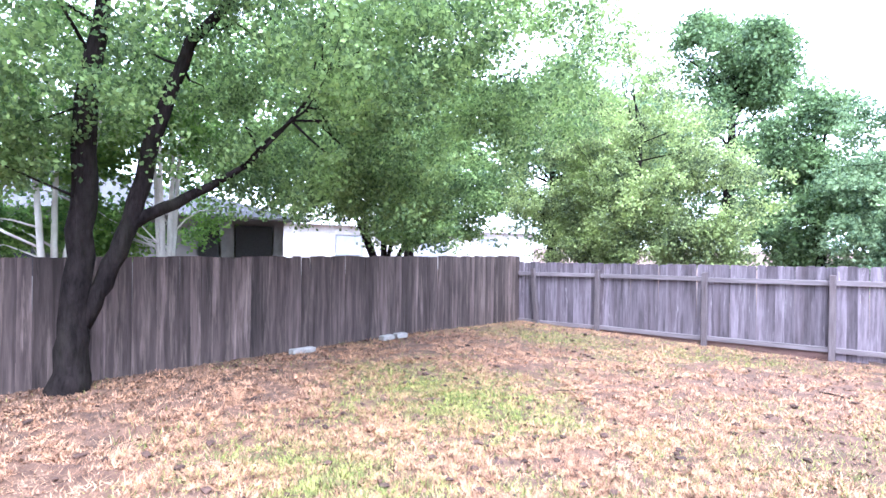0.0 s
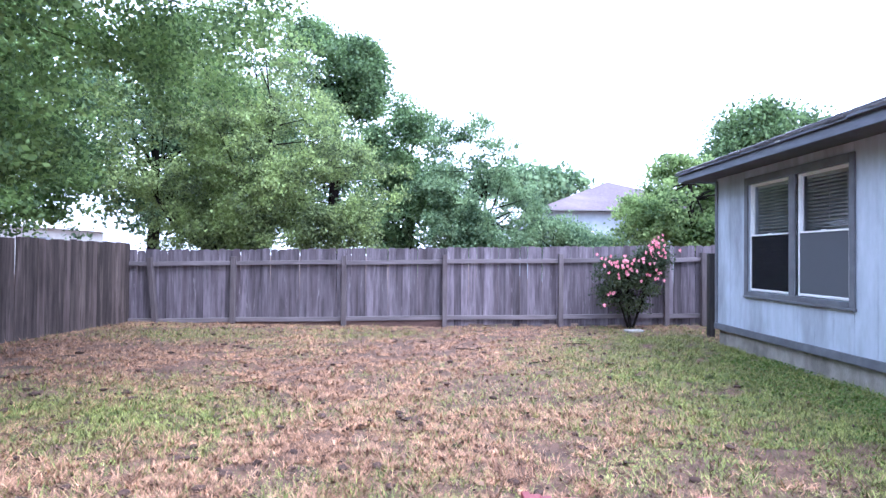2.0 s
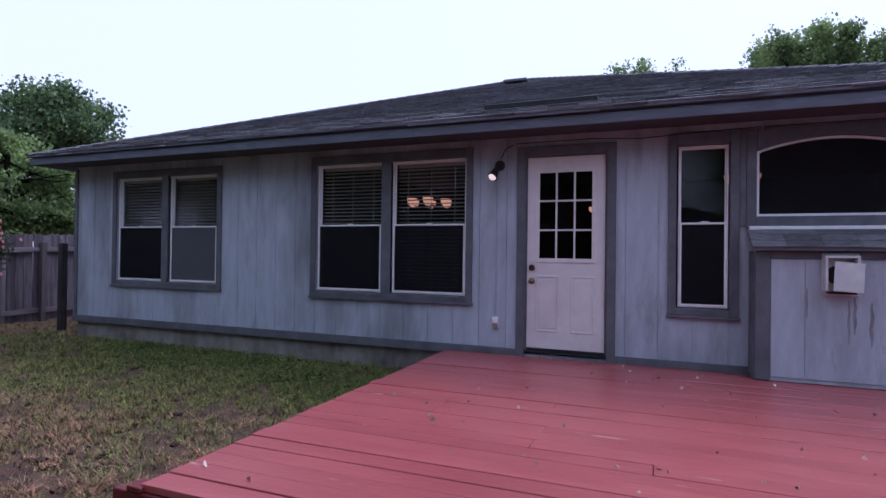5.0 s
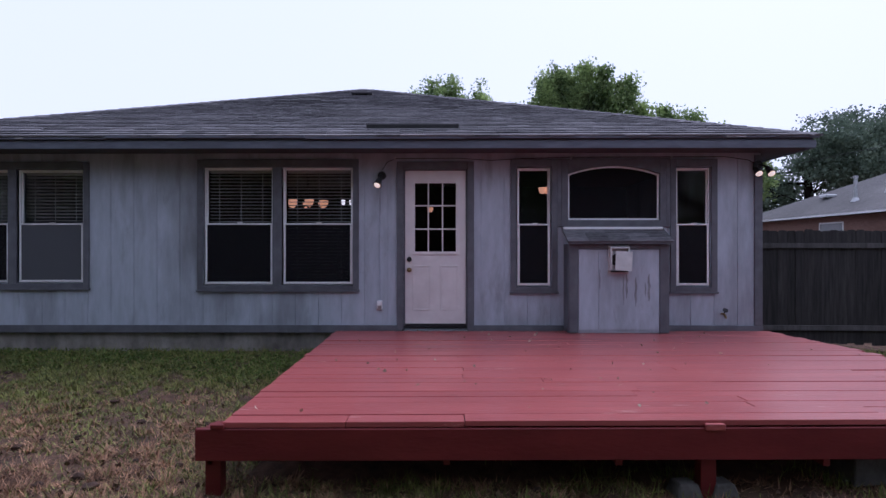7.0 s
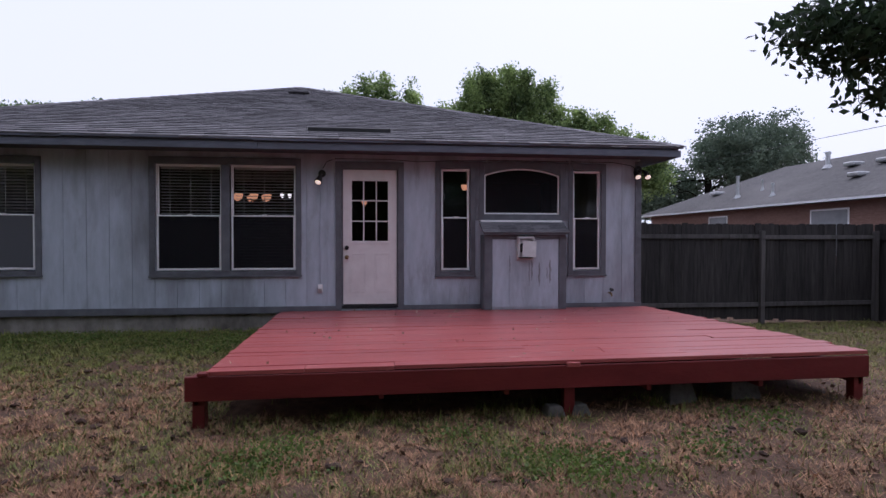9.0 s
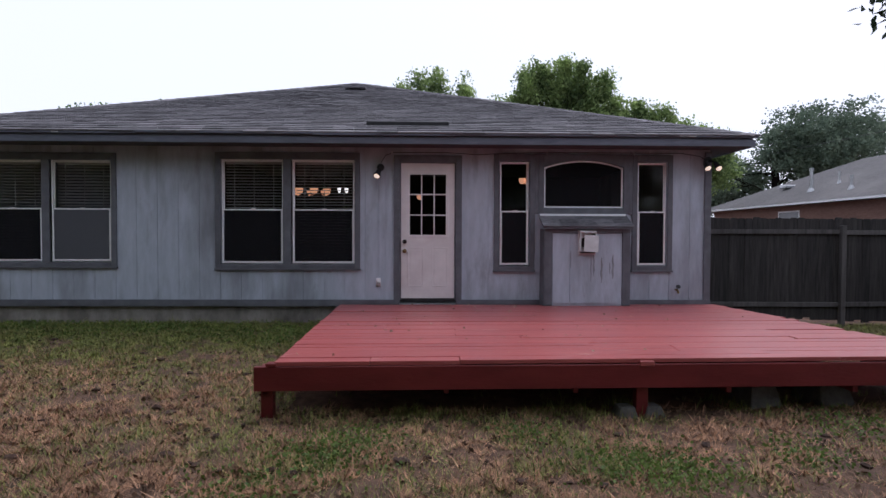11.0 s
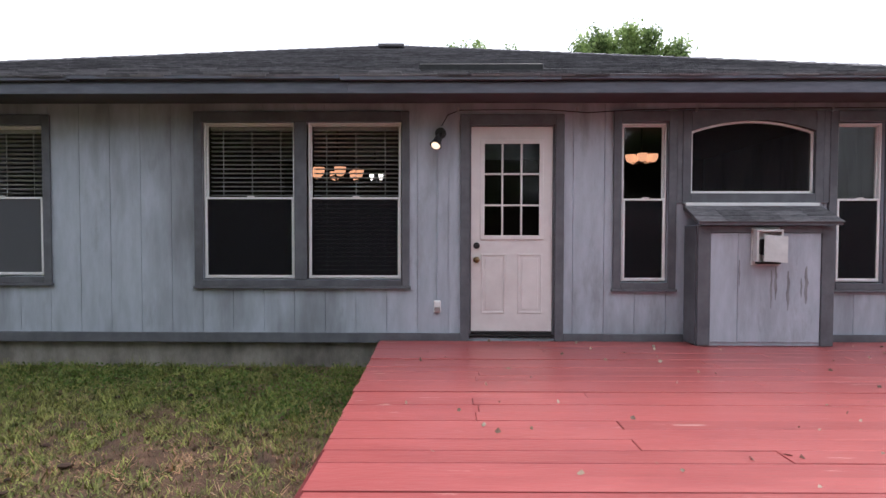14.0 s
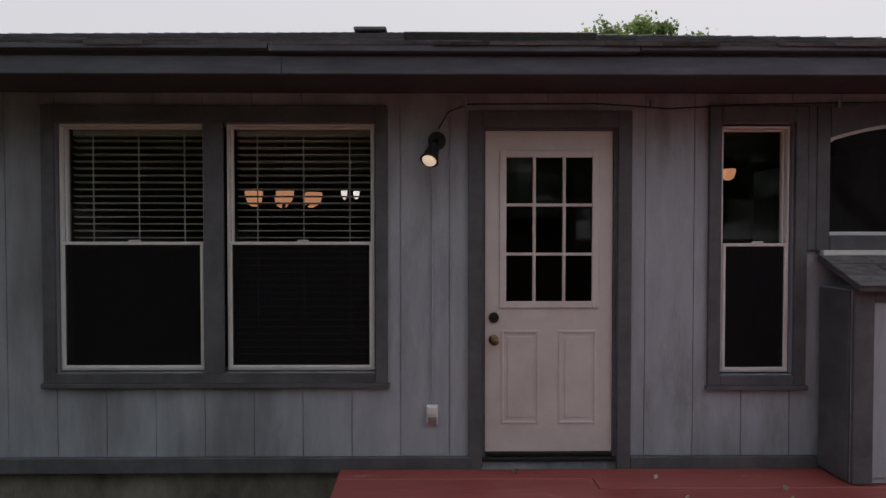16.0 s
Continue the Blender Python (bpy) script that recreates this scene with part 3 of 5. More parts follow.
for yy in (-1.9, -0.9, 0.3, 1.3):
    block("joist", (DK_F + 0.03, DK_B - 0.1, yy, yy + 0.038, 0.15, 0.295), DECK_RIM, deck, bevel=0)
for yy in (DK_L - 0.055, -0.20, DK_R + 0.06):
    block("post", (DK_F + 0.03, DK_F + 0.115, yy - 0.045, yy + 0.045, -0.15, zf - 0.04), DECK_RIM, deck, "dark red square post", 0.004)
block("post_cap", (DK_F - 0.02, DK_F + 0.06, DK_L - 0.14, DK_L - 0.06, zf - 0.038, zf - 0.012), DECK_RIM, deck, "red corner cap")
block("post_cap", (DK_F - 0.03, DK_F + 0.0, -0.27, -0.16, zf - 0.036, zf + 0.002), DECK, deck, "lifted red board end")
keep_at(deck)


def pier(x, y, s, h):
    bm = bmesh.new()
    vs = box(bm, -s, s, -s, s, 0, h)
    for vtx in vs:
        if vtx.co.z > h / 2:
            vtx.co.x *= 0.66
            vtx.co.y *= 0.66
    ob = part("pier_block", bm, PIER, None, bevel=0.008)
    ob.matrix_basis = pose(x, y, float(ground_z(x, y)) - 0.02, 0, 0, 7)
    return tagged(ob, "grey concrete pier block, darkened for the shade under the deck", "concrete block", "blocks under the deck")


pier(DK_F + 0.08, -0.08, 0.085, 0.10), pier(DK_F + 0.08, -0.29, 0.085, 0.10)
pier(-0.40, -1.25, 0.15, 0.22), pier(-0.35, -1.85, 0.17, 0.24)

# ---- fences ----
def picket_mesh(name, width, height, material, ears):
    bm = bmesh.new()
    h = width / 2
    prof = [(-h, 0), (h, 0), (h, height - ears), (h - ears, height), (-h + ears, height), (-h, height - ears)] if ears else [(-h, 0), (h, 0), (h, height), (-h, height)]
    f = [bm.verts.new((x, -0.008, z)) for x, z in prof]
    g = [bm.verts.new((x, 0.008, z)) for x, z in prof]
    bm.faces.new(f), bm.faces.new(g[::-1])
    for i in range(len(f)):
        j = (i + 1) % len(f)
        bm.faces.new((f[j], f[i], g[i], g[j]))
    return to_mesh(name, bm, material)


def fence(name, label, a, b, base, top, material, post_mat, posts, rails, ears, width, seed, side, tight=False):
    """Boards from a to b; posts and rails stand on the given side (+1 to the left of a to b)."""
    rng = random.Random(seed)
    A, B = Vector(a), Vector(b)
    run = (B - A).length
    d = (B - A).normalized()
    ang = math.degrees(math.atan2(d.y, d.x))
    fe = thing(name, (A.x + B.x) / 2, (A.y + B.y) / 2, 0, label, "fence")
    s = 0.0
    kinds = {}
    while s < run:
        f = (s + width / 2) / run
        z0 = base[0] + (base[1] - base[0]) * f + rng.uniform(0.0, 0.05)
        z1 = top[0] + (top[1] - top[0]) * f + rng.uniform(-0.014, 0.014)
        key = (1.03 if tight else rng.choice((0.985, 1.0, 1.02)), round((z1 - z0) * 40) / 40)
        if key not in kinds:
            kinds[key] = picket_mesh("picket", width * key[0], key[1], material, ears)
        p = A + d * (s + width / 2) + Vector((-d.y, d.x)) * rng.uniform(-0.004, 0.004)
        share("picket", kinds[key], Matrix.Translation((p.x, p.y, z1 - key[1])) @ pose(0, 0, 0, rng.uniform(-0.4, 0.4), rng.uniform(-0.5, 0.5), ang + rng.uniform(-1.5, 1.5)), fe)
        s += width * rng.uniform(0.995, 1.012)
    nrm = Vector((-d.y, d.x)) * side
    for q, lean in posts.items():
        f = q / run
        bm = bmesh.new()
        box(bm, -0.045, 0.045, -0.045, 0.045, -0.1, top[0] + (top[1] - top[0]) * f - 0.14 - (base[0] + (base[1] - base[0]) * f))
        ob = part("post", bm, post_mat, fe, "square fence post", 0.005)
        p = A + d * q + nrm * 0.075
        ob.matrix_basis = Matrix.Translation((p.x, p.y, base[0] + (base[1] - base[0]) * f)) @ pose(0, 0, 0, 0, lean, ang)
    if rails:
        for lo in rails:
            cut = [0.0, *sorted(q for q in posts if 0.1 < q < run - 0.1), run]
            for q0, q1 in zip(cut, cut[1:]):
                z0 = lo + (top[0] + (top[1] - top[0]) * q0 / run) + rng.uniform(-0.012, 0.012)
                z1 = lo + (top[0] + (top[1] - top[0]) * q1 / run) + rng.uniform(-0.012, 0.012)
                bm = bmesh.new()
                L = q1 - q0
                box(bm, 0.004, L - 0.004, -0.025, 0.025, -0.042, 0.042)
                ob = part("rail", bm, RAIL_B if post_mat is POST_B else post_mat, fe, "horizontal fence rail", 0.004)
                p = A + d * q0 + nrm * 0.036
                ob.matrix_basis = Matrix.Translation((p.x, p.y, z0)) @ pose(0, 0, 0, 0, -math.degrees(math.atan2(z1 - z0, L)), ang)
    keep_at(fe)
    return fe


FX, FY = -7.07, 10.93
fence("fence", "tall weathered brown wooden board fence, rails hidden behind", (FX, -9.0), (FX, FY), (0.20, 0.06), (1.66, 1.61), FENCE_L, FENCE_L, {}, (), 0.0, 0.142, 1, -1, True)
fence("fence", "weathered grey dog-eared board fence with posts and rails", (FX + 0.02, FY), (5.2, FY), (0.0, 0.10), (1.47, 1.68), FENCE_B, POST_B,
      {0.55: -6, 2.02: 0, 4.15: 0, 6.09: 0, 8.33: 0, 10.38: 0, 11.1: 0}, (-0.27, -1.36), 0.022, 0.142, 2, -1)
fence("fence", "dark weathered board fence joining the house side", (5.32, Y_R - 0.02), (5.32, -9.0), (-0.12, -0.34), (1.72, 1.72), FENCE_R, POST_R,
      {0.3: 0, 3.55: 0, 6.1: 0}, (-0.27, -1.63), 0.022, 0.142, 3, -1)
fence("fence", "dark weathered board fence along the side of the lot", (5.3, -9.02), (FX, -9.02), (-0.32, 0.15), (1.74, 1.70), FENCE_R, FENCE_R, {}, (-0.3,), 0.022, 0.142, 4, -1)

# ---- door ----
door = tagged(thing("door_1", 3.33, 1.47, 0.42, "closed white panelled back door with nine small panes", "door"), kind="structure")
bm = bmesh.new()
D0, D1, DZ0, DZ1 = 1.072, 1.868, 0.425, 2.435
PX0, PX1, PZ0, PZ1 = 1.19, 1.75, 1.36, 2.28
for a, b, c, d in cut_rects(D0, D1, DZ0, DZ1, [(PX0, PX1, PZ0, PZ1)]):
    box(bm, 3.318, 3.362, a, b, c, d)
part("slab", bm, DOOR, door)
bm = bmesh.new()
for d in ((3.306, 3.3178, PX0 - 0.03, PX0 + 0.012, PZ0 - 0.03, PZ1 + 0.03), (3.306, 3.3178, PX1 - 0.012, PX1 + 0.03, PZ0 - 0.03, PZ1 + 0.03),
          (3.307, 3.3178, PX0 + 0.012, PX1 - 0.012, PZ0 - 0.03, PZ0 + 0.012), (3.307, 3.3178, PX0 + 0.012, PX1 - 0.012, PZ1 - 0.012, PZ1 + 0.03)):
    box(bm, *d)
part("glazing_frame", bm, DOOR, door, bevel=0.003)
for k in (1, 2):
    yy = PX0 + (PX1 - PX0) * k / 3
    block("muntin", (3.308, 3.330, yy - 0.009, yy + 0.009, PZ0 + 0.012, PZ1 - 0.012), DOOR, door, bevel=0.002)
    zz = PZ0 + (PZ1 - PZ0) * k / 3
    block("muntin", (3.3085, 3.3295, PX0 + 0.012, PX1 - 0.012, zz - 0.009, zz + 0.009), DOOR, door, bevel=0.002)
for i in range(3):
    for k in range(3):
        p = block("pane", (3.3325, 3.3365, PX0 + (PX1 - PX0) * i / 3 + 0.008, PX0 + (PX1 - PX0) * (i + 1) / 3 - 0.008, PZ0 + (PZ1 - PZ0) * k / 3 + 0.008, PZ0 + (PZ1 - PZ0) * (k + 1) / 3 - 0.008), GLASS, door, bevel=0)
        p.visible_shadow = False
for y0, y1 in ((1.17, 1.41), (1.53, 1.77)):
    bm = bmesh.new()
    for d in ((3.311, 3.3178, y0, y0 + 0.018, 0.60, 1.19), (3.311, 3.3178, y1 - 0.018, y1, 0.60, 1.19), (3.311, 3.3178, y0 + 0.018, y1 - 0.018, 0.60, 0.618), (3.311, 3.3178, y0 + 0.018, y1 - 0.018, 1.172, 1.19)):
        box(bm, *d)
    box(bm, 3.3135, 3.3178, y0 + 0.04, y1 - 0.04, 0.64, 1.15)
    part("raised_panel", bm, DOOR, door, bevel=0.003)
bm = bmesh.new()
cylinder(bm, (3.318, 1.815, 1.27), (3.302, 1.815, 1.27), 0.032)
cylinder(bm, (3.302, 1.815, 1.27), (3.292, 1.815, 1.27), 0.022, 0.016)
part("deadbolt", bm, DARK_METAL, door, "dark round deadbolt", smooth=False)
bm = bmesh.new()
cylinder(bm, (3.318, 1.815, 1.13), (3.310, 1.815, 1.13), 0.032)
cylinder(bm, (3.310, 1.815, 1.13), (3.275, 1.815, 1.13), 0.012)
bmesh.ops.create_uvsphere(bm, u_segments=14, v_segments=8, radius=0.027, matrix=Matrix.Translation((3.262, 1.815, 1.13)))
part("door_knob", bm, BRASS, door, "aged brass door knob", smooth=True)
# threshold and strip coloured black to give the dark gap under the door
block("threshold", (3.285, 3.37, 1.052, 1.888, 0.375, 0.395), DARK_METAL, door, "dark metal threshold", 0.003)
block("door_sweep", (3.312, 3.34, 1.075, 1.865, 0.396, 0.424), DARK_METAL, door, "dark strip standing in for the gap under the door")
bm = bmesh.new()
for d in ((3.30, 3.40, 1.0505, 1.070, 0.396, 2.4495), (3.30, 3.40, 1.870, 1.8895, 0.396, 2.4495), (3.30, 3.40, 1.0705, 1.8695, 2.437, 2.4495)):
    box(bm, *d)
part("jamb", bm, TRIM, door)
keep_at(door)

# ---- fireplace bump-out ----
bump = tagged(thing("fireplace_bumpout", 3.15, -0.86, 0.35, "shallow grey siding box with a small shingled shed roof", "bump-out"), kind="structure")
BX, B0, B1 = 3.02, -1.46, -0.22
bm = bmesh.new()
box(bm, BX, 3.272, B0, B1, 0.35, 1.47)
part("box", bm, SIDING, bump)
for d in ((BX - 0.022, BX - 0.001, B0 - 0.006, B0 + 0.11, 0.352, 1.465), (BX - 0.022, BX - 0.001, B1 - 0.11, B1 + 0.006, 0.352, 1.465), (BX - 0.021, BX - 0.001, B0 + 0.11, B1 - 0.11, 1.40, 1.465)):
    block("trim_board", d, TRIM, bump, "dark grey painted board", 0.003)
block("trim_board", (BX + 0.01, 3.27, B1 + 0.001, B1 + 0.018, 0.352, 1.465), TRIM, bump, "dark grey painted board", 0.003)
block("trim_board", (BX + 0.01, 3.27, B0 - 0.018, B0 - 0.001, 0.352, 1.465), TRIM, bump, "dark grey painted board", 0.003)
for y0, y1 in ((B0 + 0.115, B0 + 0.872), (B0 + 0.875, B1 - 0.115)):
    block("siding_board", (BX - 0.012, BX - 0.001, y0, y1, 0.385, 1.395), SIDING, bump, bevel=0.002)
GRIME = surface("damp_grime", (0.15, 0.152, 0.165), (0.31, 0.325, 0.35), 10, (2, 2, 0.4), 0.9, 0.1)
for y0, w0, zt, zb in ((-0.895, 0.012, 1.06, 0.70), (-0.935, 0.016, 1.09, 0.78), (-1.05, 0.018, 1.05, 0.68), (-1.215, 0.020, 1.09, 0.74), (-1.17, 0.010, 0.98, 0.80), (-0.60, 0.009, 1.15, 0.90)):
    bm = bmesh.new()
    left = [(y0 - w0 * math.sin(math.pi * (0.12 + 0.8 * q / 7)) * (0.8 + 0.35 * math.sin(9 * y0 + 2.1 * q)), zt + (zb - zt) * q / 7) for q in range(8)]
    right = [(y0 + w0 * math.sin(math.pi * (0.12 + 0.8 * q / 7)) * (0.8 + 0.35 * math.cos(7 * y0 + 1.7 * q)), zt + (zb - zt) * q / 7) for q in range(7, -1, -1)]
    f = [bm.verts.new((BX - 0.0128, y, z)) for y, z in left + right]
    g = [bm.verts.new((BX - 0.0119, y, z)) for y, z in left + right]
    bm.faces.new(f)
    for q in range(16):
        bm.faces.new((f[q], f[(q + 1) % 16], g[(q + 1) % 16], g[q]))
    part("stain", bm, GRIME, bump, "dark damp streak below the vent")
bm = bmesh.new()
vs = [bm.verts.new(c) for c in ((3.272, B0 - 0.03, 1.655), (3.272, B1 + 0.03, 1.655), (2.93, B1 + 0.03, 1.50), (2.93, B0 - 0.03, 1.50), (3.272, B0 - 0.03, 1.625), (3.272, B1 + 0.03, 1.625), (2.93, B1 + 0.03, 1.47), (2.93, B0 - 0.03, 1.47))]
for f in ((0, 1, 2, 3), (7, 6, 5, 4), (3, 2, 6, 7), (0, 3, 7, 4), (2, 1, 5, 6)):
    bm.faces.new([vs[i] for i in f])
shed = part("shed_roof", bm, TRIM, bump, "small sloped roof")
slope = math.degrees(math.atan2(0.155, 0.342))
for r in range(3):
    for k in range(5):
        bm = bmesh.new()
        wv = (B1 - B0 + 0.08) / 5
        box(bm, -0.075, 0.075, 0.002, wv - 0.002, 0, 0.006)
        ob = part("shingle", bm, SHINGLE, shed)
        xx = 2.985 + 0.115 * r
        ob.matrix_basis = Matrix.Translation((xx, B0 - 0.04 + k * wv, 1.505 + 0.453 * (xx - 2.93) + 0.004 * r)) @ pose(0, 0, 0, 0, -slope, 0)
block("flashing", (3.235, 3.271, B0 - 0.02, B1 + 0.02, 1.660, 1.692), WHITE, bump, "pale metal flashing", 0.003)
keep_at(bump)
vent = thing("wall_vent", BX - 0.06, -0.83, 1.12, "white plastic exhaust vent hood, cover flap hanging askew", "vent")
block("backplate", (BX - 0.03, BX - 0.0125, -0.96, -0.70, 1.10, 1.45), PAPER, vent, bevel=0.004)
bm = bmesh.new()
for d in ((BX - 0.10, BX - 0.031, -0.95, -0.93, 1.14, 1.43), (BX - 0.10, BX - 0.031, -0.73, -0.71, 1.14, 1.43), (BX - 0.10, BX - 0.031, -0.93, -0.73, 1.41, 1.43)):
    box(bm, *d)
part("hood", bm, PAPER, vent, bevel=0.003)
bm = bmesh.new()
cylinder(bm, (BX - 0.031, -0.80, 1.27), (BX - 0.06, -0.80, 1.27), 0.075, sides=20)
part("duct_ring", bm, DARK_METAL, vent, "dark round duct")
bm = bmesh.new()
box(bm, -0.006, 0.006, -0.10, 0.10, -0.24, 0)
fl = part("flap", bm, PAPER, vent, "loose white flap")
fl.matrix_basis = pose(BX - 0.112, -0.875, 1.375, 4, 7, -5)
block("base_ledge", (BX - 0.10, BX - 0.031, -0.93, -0.73, 1.115, 1.135), DARK_METAL, vent)
keep_at(vent)

# ---- small wall fixtures ----
def flood(x, y, z, aim, label, heads):
    fl = thing("flood_light", x, y, z, label, "lamp", "outdoor flood lights")
    bm = bmesh.new()
    cylinder(bm, (x, y, z), (x - 0.03, y, z), 0.055)
    part("base_plate", bm, DARK_METAL, fl)
    for hy in heads:
        tip = Vector((x - 0.10, y + hy, z - 0.06))
        d = Vector(aim).normalized()
        bm = bmesh.new()
        tube(bm, [(x - 0.02, y, z), (x - 0.07, y + hy * 0.6, z - 0.02), tip], [0.012, 0.012, 0.012], 8)
        part("arm", bm, DARK_METAL, fl)
        bm = bmesh.new()
        tube(bm, [tip - d * 0.03, tip, tip + d * 0.05, tip + d * 0.10], [0.022, 0.034, 0.042, 0.058], 14)
        part("lamp_head", bm, DARK_METAL, fl, "dark bell-shaped head")
        bm = bmesh.new()
        bmesh.ops.create_uvsphere(bm, u_segments=14, v_segments=8, radius=0.048, matrix=Matrix.Translation(tip + d * 0.082))
        part("bulb", bm, LAMP_PORCH, fl, "lit flood bulb", smooth=True)
    keep_at(fl)


flood(3.30, 2.17, 2.365, (-0.55, 0.25, -0.8), "dark flood light with one lit bulb beside the door", (0.02,))
flood(3.278, -2.72, 2.50, (-0.6, -0.1, -0.7), "dark twin flood light with lit bulbs at the house corner", (-0.08, 0.08))
cable = thing("cable", 3.26, 1.4, 2.58, "dark cable stapled under the soffit from the lamp", "cable")
bm = bmesh.new()
tube(bm, [(3.285, 2.16, 2.44), (3.265, 2.10, 2.54), (3.262, 1.98, 2.585), (3.262, 1.2, 2.59), (3.262, 0.95, 2.575), (3.262, 0.75, 2.56), (3.262, 0.3, 2.585), (3.262, -0.3, 2.60), (3.262, -2.3, 2.605), (3.262, -2.6, 2.56), (3.262, -2.7, 2.50)], [0.005] * 11, 6)
part("wire", bm, DARK_METAL, cable)
for yy in (2.0, 0.85, -0.3, -1.6):
    block("clip", (3.250, 3.275, yy - 0.012, yy + 0.012, 2.57, 2.61), GALV, cable)
keep_at(cable)
out = thing("outlet_box", 3.28, 2.2, 0.66, "small white weatherproof outdoor socket box", "outlet")
block("box_body", (3.265, 3.2995, 2.165, 2.235, 0.61, 0.73), WHITE, out, bevel=0.006)
block("cover", (3.255, 3.2645, 2.172, 2.228, 0.675, 0.722), WHITE, out, bevel=0.003)
block("cover", (3.255, 3.2645, 2.172, 2.228, 0.618, 0.665), GALV, out, bevel=0.003)
keep_at(out)
cond = thing("conduit", 3.29, 2.2, 0.73, "thin grey conduit running from lamp to socket", "conduit")
bm = bmesh.new()
cylinder(bm, (3.292, 2.2, 0.735), (3.292, 2.2, 2.33), 0.006, sides=6)
part("pipe", bm, SIDING, cond)
keep_at(cond)
tap = thing("hose_tap", 3.25, -2.27, 0.56, "small brass outdoor tap with round handle", "tap")
bm = bmesh.new()
tube(bm, [(3.30, -2.27, 0.56), (3.24, -2.27, 0.56), (3.205, -2.27, 0.545), (3.19, -2.27, 0.51)], [0.014, 0.016, 0.016, 0.013], 10)
part("spout", bm, BRASS, tap)
bm = bmesh.new()
cylinder(bm, (3.235, -2.27, 0.575), (3.20, -2.27, 0.615), 0.006)
cylinder(bm, (3.204, -2.27, 0.610), (3.198, -2.27, 0.617), 0.034)
part("handle", bm, DARK_METAL, tap, "dark wheel handle")
keep_at(tap)


def chandelier(x, y, z, n, r, mat, label, s=1.0):
    ch = thing("chandelier", x, y, z, label, "lamp", "lamps seen indoors")
    bm = bmesh.new()
    cylinder(bm, (x, y, z + 0.02), (x, y, 2.78), 0.01)
    cylinder(bm, (x, y, z - 0.03), (x, y, z + 0.05), 0.035, 0.02)
    part("stem", bm, DARK_METAL, ch)
    for k in range(n):
        a = math.tau * (k + 0.3) / n
        px, py = x + r * math.cos(a), y + r * math.sin(a)
        bm = bmesh.new()
        tube(bm, [(x, y, z), (x + 0.6 * r * math.cos(a), y + 0.6 * r * math.sin(a), z - 0.06), (px, py, z - 0.02)], [0.008] * 3, 6)
        part("arm", bm, DARK_METAL, ch)
        bm = bmesh.new()
        tube(bm, [(px, py, z - 0.045), (px, py, z - 0.03), (px, py, z), (px, py, z + 0.045), (px, py, z + 0.055)], [0.02 * s, 0.043 * s, 0.058 * s, 0.066 * s, 0.062 * s], 14)
        part("globe", bm, mat, ch, "glowing amber glass shade" if mat is LAMP_WARM else "small white bulb", smooth=True)
    keep_at(ch)


chandelier(4.15, 3.36, 2.06, 6, 0.25, LAMP_WARM, "chandelier with six glowing amber glass shades")
chandelier(4.95, -0.36, 2.34, 5, 0.14, LAMP_WARM, "small chandelier with glowing amber shades")
chandelier(7.0, 3.33, 2.32, 3, 0.10, LAMP_WHITE, "small ceiling light with white bulbs", 0.6)
chandelier(7.6, 1.62, 2.22, 1, 0.05, LAMP_WARM, "small hall lamp glowing amber")

# ---- roof details ----
rv = thing("roof_vent", 7.85, 3.13, 4.75, "low grey metal box vent near the roof peak", "vent")
block("cap", (7.64, 8.02, 2.90, 3.36, 4.70, 4.75), SHINGLE, rv, "grey vent cap", 0.012)
block("neck", (7.72, 7.98, 3.00, 3.26, 4.50, 4.70), DARK_METAL, rv, bevel=0)
keep_at(rv)
strip = tagged(block("ridge_board", (3.36, 3.50, 1.16, 2.385, 2.98, 3.065), DARK_METAL, None, bevel=0.008), "long narrow black board lying on the shingles", "roof board")

# shingles
SL = math.hypot(APEX_X - EAVE_X, APEX_Z - EAVE_Z)
pitch_deg = math.degrees(math.atan2(APEX_Z - EAVE_Z, APEX_X - EAVE_X))
SX, SZ = math.cos(radians(pitch_deg)), math.sin(radians(pitch_deg))
rng = random.Random(21)
expo = 0.142
row, far_v, far_f = 0, [], []
while (row + 1) * expo < SL:
    s0 = row * expo - (0.045 if row == 0 else 0)
    f = s0 / SL
    lo, hi = EAVE_R + (APEX_Y - EAVE_R) * f, EAVE_L + (APEX_Y - EAVE_L) * f
    y = lo - rng.uniform(0, 0.3)
    while y < hi:
        y0, y1 = max(y + 0.002, lo - 0.015), min(y + 0.3048 - 0.002, hi + 0.015)
        if y1 - y0 > 0.03:
            lift, drop = rng.uniform(0, 0.006), rng.uniform(-0.007, 0.007)
            x0, z0 = EAVE_X + (s0 + drop) * SX, EAVE_Z + (s0 + drop) * SZ
            x1, z1 = EAVE_X + (s0 + expo * 1.25) * SX, EAVE_Z + (s0 + expo * 1.25) * SZ
            t0, t1 = 0.015 + lift, 0.003
            quad = [(x0 - SZ * t0, y0, z0 + SX * t0), (x0 - SZ * t0, y1, z0 + SX * t0), (x1 - SZ * t1, y1, z1 + SX * t1), (x1 - SZ * t1, y0, z1 + SX * t1), (x0, y0, z0), (x0, y1, z0), (x1, y1, z1), (x1, y0, z1)]
            faces = [(0, 3, 2, 1), (0, 1, 5, 4), (0, 4, 7, 3), (1, 2, 6, 5)]
            if row < 6:
                me = bpy.data.meshes.new("shingle")
                me.from_pydata(quad, [], faces)
                me.materials.append(SHINGLE)
                share("shingle", me, Matrix(), roof)
            else:
                k = len(far_v)
                far_v += quad
                far_f += [tuple(k + i for i in q) for q in faces]
        y += 0.3048
    row += 1
me = bpy.data.meshes.new("shingle_field")
me.from_pydata(far_v, [], far_f)
